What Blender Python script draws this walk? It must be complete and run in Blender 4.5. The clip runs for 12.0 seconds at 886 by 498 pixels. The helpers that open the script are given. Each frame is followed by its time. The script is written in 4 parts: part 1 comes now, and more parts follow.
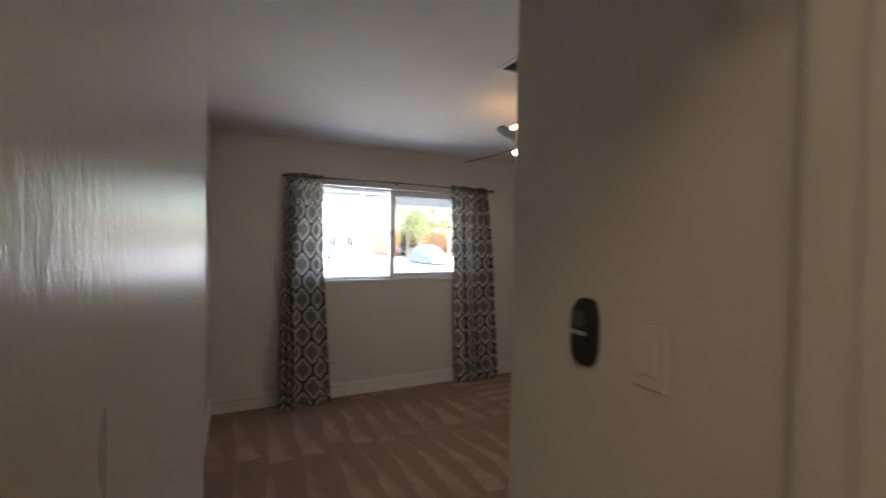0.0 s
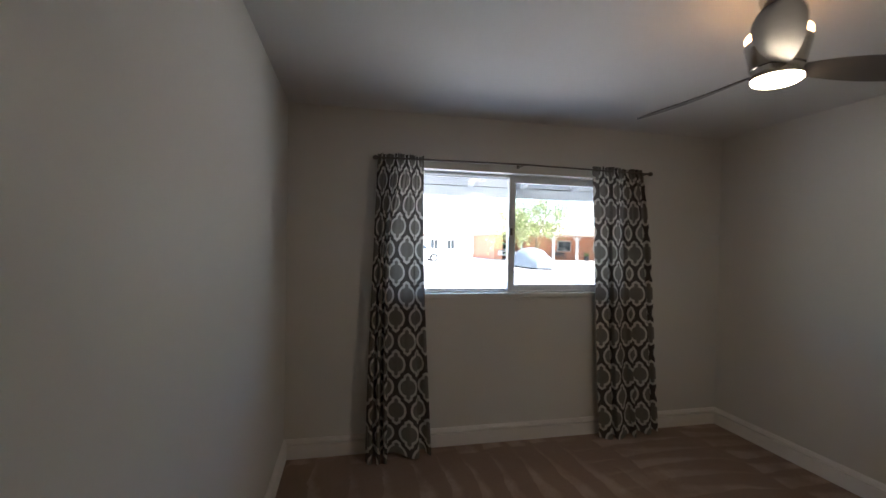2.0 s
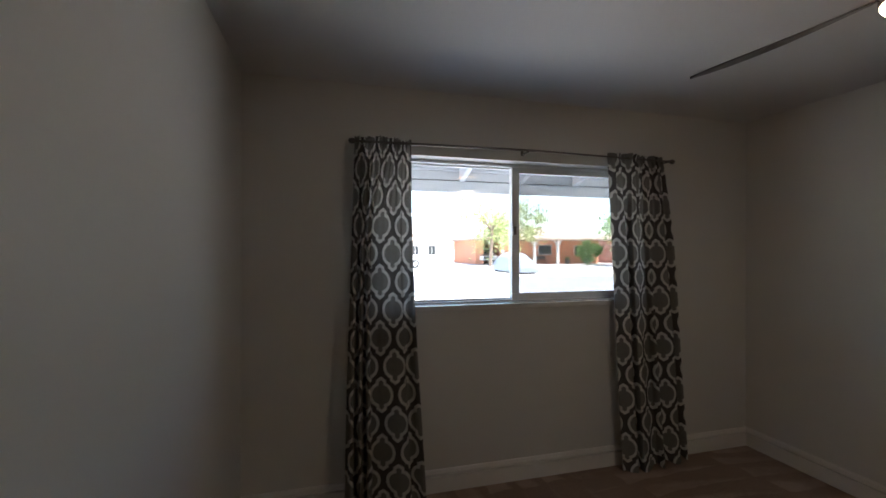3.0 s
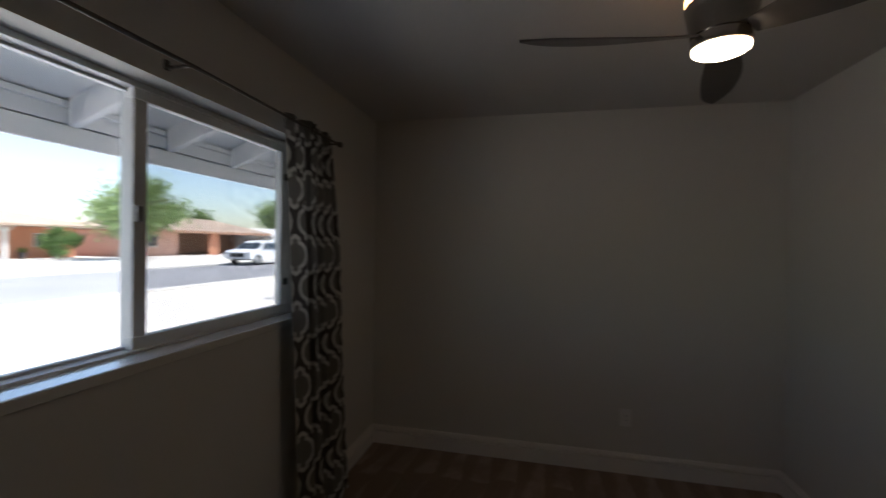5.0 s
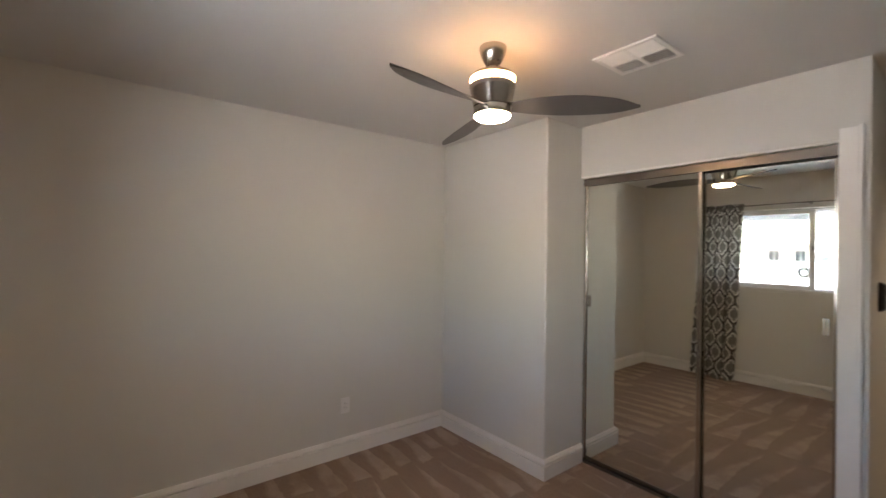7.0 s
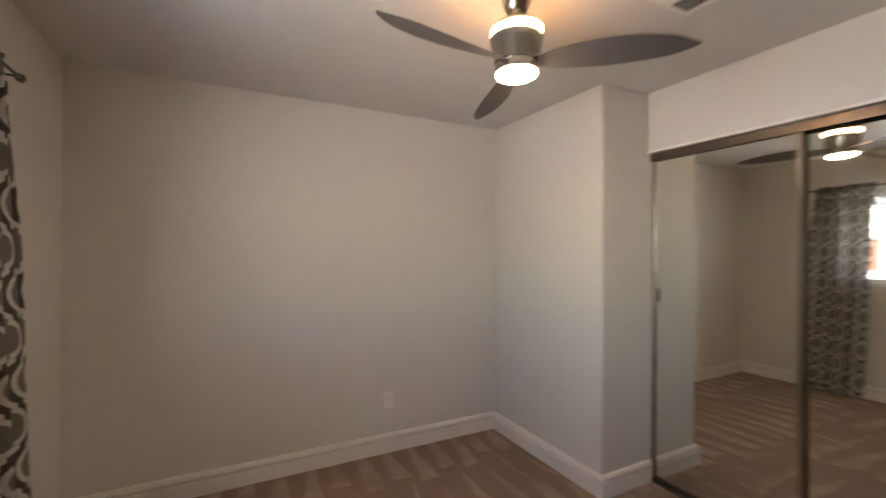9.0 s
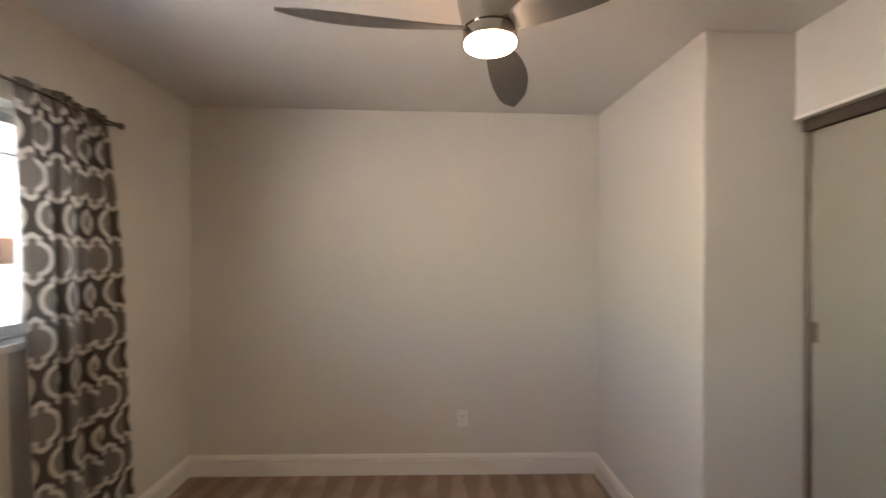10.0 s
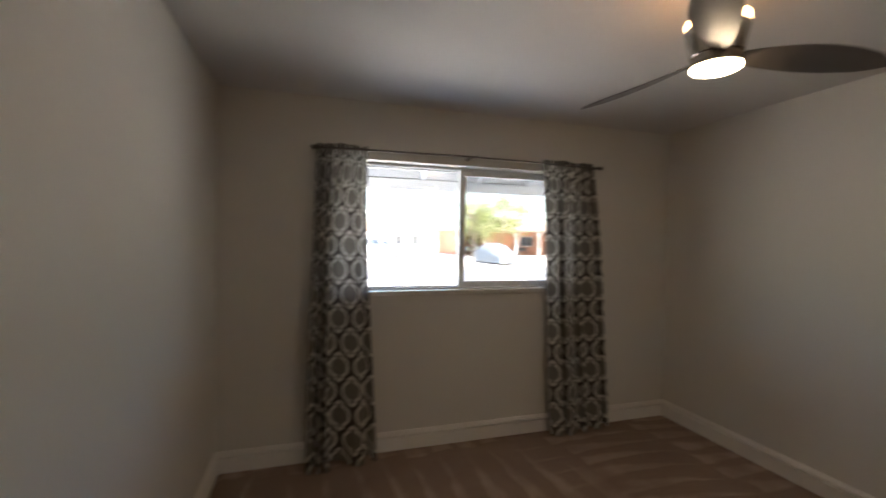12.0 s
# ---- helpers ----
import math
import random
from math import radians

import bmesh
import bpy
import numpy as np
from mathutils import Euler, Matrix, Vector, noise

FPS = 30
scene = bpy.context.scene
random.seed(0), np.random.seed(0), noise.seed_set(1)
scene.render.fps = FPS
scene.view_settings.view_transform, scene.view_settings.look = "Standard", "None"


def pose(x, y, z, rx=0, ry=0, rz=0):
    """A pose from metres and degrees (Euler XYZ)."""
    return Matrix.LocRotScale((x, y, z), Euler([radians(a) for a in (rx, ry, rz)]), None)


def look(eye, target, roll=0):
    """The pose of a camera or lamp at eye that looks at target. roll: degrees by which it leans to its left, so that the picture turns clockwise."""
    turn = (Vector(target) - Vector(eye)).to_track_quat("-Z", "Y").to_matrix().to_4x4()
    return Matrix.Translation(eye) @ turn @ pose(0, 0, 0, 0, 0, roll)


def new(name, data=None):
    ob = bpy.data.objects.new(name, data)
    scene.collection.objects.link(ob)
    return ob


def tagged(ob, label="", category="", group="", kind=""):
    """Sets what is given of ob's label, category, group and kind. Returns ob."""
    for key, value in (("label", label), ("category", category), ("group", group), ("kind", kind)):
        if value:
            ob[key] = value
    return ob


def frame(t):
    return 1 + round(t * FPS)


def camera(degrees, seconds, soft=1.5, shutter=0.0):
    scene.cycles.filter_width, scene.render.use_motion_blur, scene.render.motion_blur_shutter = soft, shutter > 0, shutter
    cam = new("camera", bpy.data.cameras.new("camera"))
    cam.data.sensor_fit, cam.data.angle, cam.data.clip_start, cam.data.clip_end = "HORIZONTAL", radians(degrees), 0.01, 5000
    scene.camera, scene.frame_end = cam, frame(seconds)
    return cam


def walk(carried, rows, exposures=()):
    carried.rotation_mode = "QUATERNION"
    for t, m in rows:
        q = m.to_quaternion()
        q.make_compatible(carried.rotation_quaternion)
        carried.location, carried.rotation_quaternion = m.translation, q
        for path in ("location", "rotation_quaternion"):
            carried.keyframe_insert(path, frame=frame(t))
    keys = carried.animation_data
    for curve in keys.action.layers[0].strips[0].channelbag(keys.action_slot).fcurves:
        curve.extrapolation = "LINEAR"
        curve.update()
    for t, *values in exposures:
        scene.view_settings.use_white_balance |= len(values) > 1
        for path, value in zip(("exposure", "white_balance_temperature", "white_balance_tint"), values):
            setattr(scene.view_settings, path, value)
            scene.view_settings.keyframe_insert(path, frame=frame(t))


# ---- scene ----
cam = camera(92.9, 12.0, shutter=0.5)
PATH = [
    (0, (0.205, 0.521, 1.518), (1.077, 2.321, 1.484), 1.0),
    (0.5, (0.245, 0.765, 1.508), (0.793, 2.688, 1.442), 1.1),
    (1, (0.353, 1.049, 1.486), (0.78, 3.002, 1.435), 1.2),
    (1.5, (0.408, 1.315, 1.506), (0.815, 3.273, 1.464), 1.1),
    (2, (0.41, 1.583, 1.503), (0.837, 3.537, 1.475), 1.1),
    (2.5, (0.466, 1.858, 1.487), (0.897, 3.81, 1.449), 1.0),
    (2.7, (0.454, 1.971, 1.473), (0.897, 3.921, 1.463), 0.6),
    (4.3, (0.438, 2.922, 1.521), (1.973, 4.203, 1.473), 1.1),
    (4.5, (0.431, 3.124, 1.501), (2.143, 4.159, 1.489), 0.8),
    (5, (0.476, 3.395, 1.514), (2.427, 3.836, 1.493), 0.9),
    (5.5, (0.579, 3.637, 1.506), (2.574, 3.501, 1.476), 0.6),
    (6, (0.644, 3.851, 1.531), (2.544, 3.228, 1.502), 0.7),
    (6.5, (0.631, 4.051, 1.532), (2.35, 3.028, 1.525), 1.2),
    (7, (0.598, 4.187, 1.534), (2.167, 2.947, 1.538), 0.7),
    (7.2, (0.583, 4.208, 1.533), (2.116, 2.924, 1.536), 0.9),
    (8.8, (0.574, 3.981, 1.415), (2.244, 2.881, 1.457), 0.6),
    (9, (0.624, 3.856, 1.45), (2.4, 2.935, 1.456), 0.2),
    (9.5, (0.688, 3.469, 1.477), (2.609, 2.914, 1.463), 0.4),
    (10, (0.656, 3.037, 1.495), (2.655, 2.971, 1.506), 0.5),
    (10.5, (0.649, 2.609, 1.511), (2.494, 3.38, 1.505), 0.4),
    (11, (0.677, 2.205, 1.509), (2.178, 3.527, 1.502), 0.9),
    (11.5, (0.592, 1.908, 1.533), (1.769, 3.525, 1.523), 0.9),
    (12, (0.568, 1.68, 1.501), (1.154, 3.592, 1.456), 0.9),
]
EXPOSURES = [(0.0, 3.42, 6250, 13), (1.0, 3.32, 6050, 12), (1.5, 3.22, 5980, 12), (2.0, 3.03, 6050, 12), (2.7, 2.63, 6100, 12), (4.3, 1.87, 6300, 13), (5.2, 1.27, 6500, 14), (6.0, 2.66, 7000, 15), (6.5, 3.57, 6750, 15), (7.2, 4.08, 6600, 15), (8.8, 4.12, 6850, 16), (9.0, 4.17, 6950, 18), (9.75, 4.22, 7150, 18), (10.5, 4.3, 7050, 16), (11.0, 3.97, 7100, 15), (12.0, 3.13, 6900, 14)]
walk(cam, [(t, look(eye, target, roll)) for t, eye, target, roll in PATH], EXPOSURES)

# ---- light ----
world = bpy.data.worlds.new("sky")
scene.world = world
world.use_nodes = True
wn = world.node_tree
sky = wn.nodes.new("ShaderNodeTexSky")
sky.sky_type, sky.sun_disc = "NISHITA", False
SUN_EL, SUN_AZ = radians(62), radians(145)
sky.sun_elevation, sky.sun_rotation = SUN_EL, SUN_AZ
wn.links.new(sky.outputs[0], wn.nodes["Background"].inputs[0])
wn.nodes["Background"].inputs[1].default_value = 0.15
sun = new("sun", bpy.data.lights.new("sun", "SUN"))
sun.data.energy, sun.data.angle, sun.data.color = 5.0, radians(0.5), (1.0, 0.965, 0.92)
sun_from = Vector((math.sin(SUN_AZ) * math.cos(SUN_EL), math.cos(SUN_AZ) * math.cos(SUN_EL), math.sin(SUN_EL)))
sun.matrix_world = look(sun_from * 50, (0, 0, 0))

FAN_GLOW = 7.4       # lower lens of the fan lamp
BAND_GLOW = 2.5      # upper glowing band of the fan lamp
HALL_GLOW = 1.45     # flush lamp in the hall


# ---- node helpers ----
def material(name, colour=(0.8, 0.8, 0.8), rough=0.5, metal=0.0):
    m = bpy.data.materials.new(name)
    m.use_nodes = True
    b = m.node_tree.nodes["Principled BSDF"]
    b.inputs["Base Color"].default_value = (*colour, 1)
    b.inputs["Roughness"].default_value = rough
    b.inputs["Metallic"].default_value = metal
    return m, m.node_tree, b


class Net:
    """Short ways to wire shader nodes."""

    def __init__(self, tree):
        self.t = tree

    def node(self, kind):
        return self.t.nodes.new(kind)

    def blend(self, a, b, how="MIX", fac=1.0):
        n = self.node("ShaderNodeMix")
        n.data_type, n.blend_type = "RGBA", how
        self.put(n.inputs[0], fac)
        self.put(n.inputs[6], a)
        self.put(n.inputs[7], b)
        return n.outputs[2]

    def put(self, socket, value):
        if isinstance(value, (int, float)):
            socket.default_value = value
        elif isinstance(value, tuple):
            socket.default_value = value
        else:
            self.t.links.new(value, socket)

    def math(self, op, a, b=0.0, c=None):
        n = self.node("ShaderNodeMath")
        n.operation = op
        self.put(n.inputs[0], a)
        self.put(n.inputs[1], b)
        if c is not None:
            self.put(n.inputs[2], c)
        return n.outputs[0]

    def coords(self, kind="Object", scale=(1, 1, 1)):
        c = self.node("ShaderNodeTexCoord")
        m = self.node("ShaderNodeMapping")
        m.inputs["Scale"].default_value = scale
        self.t.links.new(c.outputs[kind], m.inputs[0])
        return m.outputs[0]

    def noise(self, vector, scale, detail=3.0, rough=0.5):
        n = self.node("ShaderNodeTexNoise")
        self.t.links.new(vector, n.inputs["Vector"])
        n.inputs["Scale"].default_value, n.inputs["Detail"].default_value = scale, detail
        n.inputs["Roughness"].default_value = rough
        return n.outputs["Fac"]

    def ramp(self, fac, stops):
        n = self.node("ShaderNodeValToRGB")
        e = n.color_ramp.elements
        while len(e) < len(stops):
            e.new(0.5)
        for i, (p, c) in enumerate(stops):
            e[i].position, e[i].color = p, (*c, 1)
        self.put(n.inputs[0], fac)
        return n.outputs[0]

    def mix(self, fac, a, b):
        return self.blend(a, b, "MIX", fac)

    def bump(self, height, strength, distance, bsdf):
        n = self.node("ShaderNodeBump")
        n.inputs["Strength"].default_value, n.inputs["Distance"].default_value = strength, distance
        self.put(n.inputs["Height"], height)
        self.t.links.new(n.outputs[0], bsdf.inputs["Normal"])


def tone(c, k):
    return tuple(min(1.0, v * k) for v in c)


def surface(name, colour, rough=0.5, metal=0.0, grain=40.0, blot=1.5, vary=0.06, relief=0.0, deep=0.001, uneven=0.16):
    """A plain surface with fine grain, slow blotches and a little relief."""
    m, t, b = material(name, colour, rough, metal)
    n = Net(t)
    v = n.coords("Object")
    big, fine = n.noise(v, blot, 4.0), n.noise(v, grain, 3.0)
    both = n.math("ADD", n.math("MULTIPLY", big, 0.6), n.math("MULTIPLY", fine, 0.4))
    t.links.new(n.ramp(both, [(0.3, tone(colour, 1 - vary)), (0.7, tone(colour, 1 + vary))]), b.inputs["Base Color"])
    t.links.new(n.math("MULTIPLY_ADD", fine, uneven, rough - uneven / 2), b.inputs["Roughness"])
    if relief:
        n.bump(fine, relief, deep, b)
    return m


# ---- materials ----
WALL = surface("wall_paint", (0.655, 0.632, 0.583), 0.62, grain=160, blot=0.8, vary=0.025, relief=0.18, deep=0.002)
CEILING = surface("ceiling_paint", (0.655, 0.632, 0.605), 0.75, grain=120, blot=0.7, vary=0.02, relief=0.25, deep=0.002)
TRIM = surface("trim_paint", (0.80, 0.77, 0.735), 0.5, grain=60, vary=0.02, relief=0.05, deep=0.0006)
SILL = surface("sill_gloss_paint", (0.86, 0.86, 0.85), 0.16, grain=60, vary=0.02)
SILL.node_tree.nodes["Principled BSDF"].inputs["Specular IOR Level"].default_value = 0.9
SILL.node_tree.nodes["Principled BSDF"].inputs["Coat Weight"].default_value = 0.8
VINYL = surface("window_vinyl", (0.78, 0.79, 0.80), 0.35, grain=50, vary=0.02)
LOCK = surface("grey_lock_plastic", (0.22, 0.21, 0.20), 0.4)
NICKEL = surface("brushed_nickel", (0.46, 0.42, 0.37), 0.20, 1.0, grain=12, vary=0.06, uneven=0.04)
CHROME = surface("polished_frame", (0.52, 0.485, 0.44), 0.16, 1.0, grain=12, vary=0.04, uneven=0.04)
BRONZE = surface("dark_track", (0.20, 0.17, 0.145), 0.32, 0.9, grain=12, vary=0.08, uneven=0.04)
ROD = surface("dark_nickel_rod", (0.16, 0.14, 0.125), 0.3, 0.9, grain=12, vary=0.06, uneven=0.04)
BLADE = surface("grey_brown_blade", (0.108, 0.094, 0.084), 0.42, grain=35, vary=0.08)
BLACK = surface("black_plastic", (0.012, 0.012, 0.013), 0.3, grain=60, vary=0.1)
DARKGREY = surface("dark_grey_plastic", (0.06, 0.06, 0.065), 0.4)
SILVER = surface("silver_plastic", (0.6, 0.6, 0.6), 0.3, 0.6)
GREIGE_PLATE = surface("painted_switch_plate", (0.68, 0.655, 0.61), 0.4, grain=60, vary=0.02)
PLATE = surface("white_plastic", (0.78, 0.755, 0.73), 0.35, grain=50, vary=0.02)
DUCT_SHADE = surface("duct_shade", (0.03, 0.028, 0.026), 0.8)
CONCRETE = surface("pale_concrete", (0.62, 0.59, 0.54), 0.9, grain=12, blot=0.25, vary=0.10, relief=0.3, deep=0.004)
ASPHALT = surface("asphalt", (0.23, 0.23, 0.24), 0.9, grain=14, blot=0.3, vary=0.18, relief=0.4, deep=0.005)
SOFFIT = surface("porch_white_paint", (0.80, 0.80, 0.81), 0.6, grain=25, vary=0.05, relief=0.1, deep=0.002)
SHINGLE = surface("tan_shingle", (0.34, 0.255, 0.195), 0.9, grain=6, blot=0.8, vary=0.15, relief=0.6, deep=0.02)
BRICK = surface("orange_brick", (0.56, 0.25, 0.15), 0.9, grain=9, blot=0.6, vary=0.18, relief=0.5, deep=0.01)
# fascia brown; on a carport back wall it stands in for shade
FASCIA_AND_SHADE = surface("brown_fascia_and_carport_shade", (0.36, 0.20, 0.13), 0.8, grain=20, vary=0.1)
PINK = surface("pink_stucco", (0.60, 0.36, 0.28), 0.9, grain=10, blot=0.6, vary=0.1)
WHITE_WASH = surface("white_stucco", (0.72, 0.71, 0.69), 0.85, grain=20, blot=0.6, vary=0.06, relief=0.3, deep=0.006)
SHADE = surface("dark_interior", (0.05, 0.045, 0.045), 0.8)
DARK_GLASS = surface("dark_window_glass", (0.04, 0.05, 0.06), 0.08)
CAR_WHITE = surface("white_car_paint", (0.80, 0.81, 0.82), 0.2, grain=5, vary=0.01)
COVER = surface("pale_car_cover", (0.24, 0.265, 0.29), 0.6, grain=6, blot=2.0, vary=0.08, relief=0.8, deep=0.03)
TYRE = surface("tyre_rubber", (0.02, 0.02, 0.02), 0.8)
BARK = surface("bark", (0.17, 0.12, 0.085), 0.9, grain=14, vary=0.2, relief=0.6, deep=0.02)


def foliage(name, dark, light):
    m, t, b = material(name, light, 0.6)
    n = Net(t)
    g = n.node("ShaderNodeNewGeometry")
    col = n.ramp(g.outputs["Random Per Island"], [(0.0, dark), (1.0, light)])
    t.links.new(col, b.inputs["Base Color"])
    tr = n.node("ShaderNodeBsdfTranslucent")
    t.links.new(col, tr.inputs[0])
    mx = n.node("ShaderNodeMixShader")
    mx.inputs[0].default_value = 0.35
    t.links.new(b.outputs[0], mx.inputs[1])
    t.links.new(tr.outputs[0], mx.inputs[2])
    t.links.new(mx.outputs[0], t.nodes["Material Output"].inputs[0])
    return m


LEAF_GREEN = foliage("leaf_green", (0.07, 0.13, 0.035), (0.17, 0.27, 0.08))
LEAF_MID = foliage("leaf_mid", (0.14, 0.21, 0.07), (0.30, 0.40, 0.17))
LEAF_PALE = foliage("leaf_pale", (0.22, 0.27, 0.10), (0.44, 0.46, 0.20))


def glow(name, colour, strength):
    m, t, b = material(name, (0.9, 0.88, 0.84), 0.4)
    b.inputs["Emission Color"].default_value = (*colour, 1)
    b.inputs["Emission Strength"].default_value = strength
    return m


LENS = glow("lit_opal_lens", (1.0, 0.80, 0.55), FAN_GLOW)
BAND = glow("lit_opal_band", (1.0, 0.55, 0.22), BAND_GLOW)
HALL_LENS = glow("lit_hall_lens", (1.0, 0.76, 0.50), HALL_GLOW)


def mirror_material():
    m, t, b = material("mirror_silver", (0.80, 0.82, 0.765), 0.02, 1.0)
    n = Net(t)
    smear = n.noise(n.coords("Object"), 3.0, 4.0)
    t.links.new(n.math("MULTIPLY", smear, 0.03), b.inputs["Roughness"])
    return m


MIRROR = mirror_material()


def glass_material():
    m, t, b = material("window_glass")
    n = Net(t)
    t.nodes.remove(b)
    clear, shine = n.node("ShaderNodeBsdfTransparent"), n.node("ShaderNodeBsdfGlossy")
    clear.inputs[0].default_value = (0.95, 0.97, 0.97, 1)
    shine.inputs["Roughness"].default_value = 0.02
    f = n.node("ShaderNodeLayerWeight")
    gloss = n.math("MULTIPLY_ADD", n.math("POWER", f.outputs["Facing"], 5.0), 0.7, 0.035)
    mx = n.node("ShaderNodeMixShader")
    t.links.new(gloss, mx.inputs[0])
    t.links.new(clear.outputs[0], mx.inputs[1])
    t.links.new(shine.outputs[0], mx.inputs[2])
    t.links.new(mx.outputs[0], t.nodes["Material Output"].inputs[0])
    return m


GLASS = glass_material()


def screen_material():
    m, t, b = material("insect_mesh", (0.05, 0.05, 0.05), 0.7)
    n = Net(t)
    clear, mx = n.node("ShaderNodeBsdfTransparent"), n.node("ShaderNodeMixShader")
    mx.inputs[0].default_value = 0.30
    t.links.new(clear.outputs[0], mx.inputs[1])
    t.links.new(b.outputs[0], mx.inputs[2])
    t.links.new(mx.outputs[0], t.nodes["Material Output"].inputs[0])
    return m


SCREEN = screen_material()


def door_material():
    """White semi-gloss paint over an embossed wood grain that runs upright."""
    m, t, b = material("door_paint", (0.76, 0.735, 0.70), 0.24)
    n = Net(t)
    v = n.coords("Object", (60, 60, 1.6))
    w = n.coords("Object", (9, 9, 1.2))
    warp = n.noise(w, 1.0, 3.0)
    fine = n.noise(v, 1.0, 4.0)
    ripple = n.noise(n.coords("Object", (75, 75, 26)), 1.0, 3.0)
    h = n.math("ADD", n.math("MULTIPLY", fine, 0.15), ripple)
    n.bump(h, 0.6, 0.0020, b)
    t.links.new(n.math("MULTIPLY_ADD", warp, 0.14, 0.23), b.inputs["Roughness"])
    return m


DOOR = door_material()


def carpet_material():
    """Short brown pile with a vacuum cleaner's strokes, their sheen put into the colour."""
    m, t, b = material("carpet_pile", (0.2, 0.15, 0.12), 0.95)
    n = Net(t)
    v = n.coords("Object")
    split = n.node("ShaderNodeSeparateXYZ")
    t.links.new(v, split.inputs[0])
    edge = n.math("SUBTRACT", n.noise(v, 11.0, 5.0, 0.65), 0.5)
    bend = n.math("SUBTRACT", n.noise(v, 0.9, 2.0), 0.5)

    def strokes(across, along, lane_w, long, skew):
        """Wedges of brushed pile: wide where a stroke begins, narrow where it ends."""
        a = n.math("ADD", across, n.math("ADD", n.math("MULTIPLY", edge, 0.06), n.math("MULTIPLY", bend, 0.30)))
        lane = n.math("DIVIDE", a, lane_w)
        shift = n.node("ShaderNodeTexWhiteNoise")
        shift.noise_dimensions = "1D"
        n.put(shift.inputs["W"], n.math("FLOOR", lane))
        l = n.math("ADD", n.math("DIVIDE", n.math("ADD", along, n.math("MULTIPLY", edge, 0.10)), long), n.math("MULTIPLY", shift.outputs["Value"], skew))
        width = n.math("MULTIPLY_ADD", n.math("FRACT", l), -0.76, 0.79)
        gap = n.math("SUBTRACT", width, n.math("FRACT", lane))
        c = n.node("ShaderNodeClamp")
        n.put(c.inputs[0], n.math("MULTIPLY", gap, 5.0))
        return c.outputs[0]

    one = strokes(split.outputs[0], split.outputs[1], 0.20, 0.92, 0.16)
    two = strokes(split.outputs[1], split.outputs[0], 0.175, 0.80, 0.22)
    area = n.node("ShaderNodeClamp")
    n.put(area.inputs[0], n.math("ADD", n.math("MULTIPLY", n.math("SUBTRACT", split.outputs[0], 2.05), 6.0), n.math("MULTIPLY", bend, 8.0)))
    pick = n.node("ShaderNodeMix")
    n.put(pick.inputs[0], area.outputs[0])
    n.put(pick.inputs[2], one)
    n.put(pick.inputs[3], two)
    patch = n.noise(v, 3.1, 5.0, 0.6)
    amount = n.math("MULTIPLY", n.math("MULTIPLY_ADD", pick.outputs[0], 0.8, 0.2), n.math("MULTIPLY_ADD", patch, 3.2, -0.85))
    pile = n.noise(v, 420.0, 2.0, 0.7)
    tuft = n.noise(v, 60.0, 3.0, 0.6)
    # the second, paler brown carries the sheen of the brushed strokes
    base = n.mix(amount, (0.232, 0.147, 0.101, 1), (0.40, 0.29, 0.215, 1))
    speck = n.math("ADD", n.math("MULTIPLY_ADD", pile, 0.5, 0.5), n.math("MULTIPLY_ADD", tuft, 0.5, 0.0))
    cloth = n.blend(base, speck, "MULTIPLY")
    t.links.new(cloth, b.inputs["Base Color"])
    n.bump(n.math("ADD", pile, n.math("MULTIPLY", tuft, 0.8)), 0.7, 0.006, b)
    b.inputs["Sheen Weight"].default_value = 0.10
    b.inputs["Sheen Roughness"].default_value = 0.5
    return m


CARPET = carpet_material()


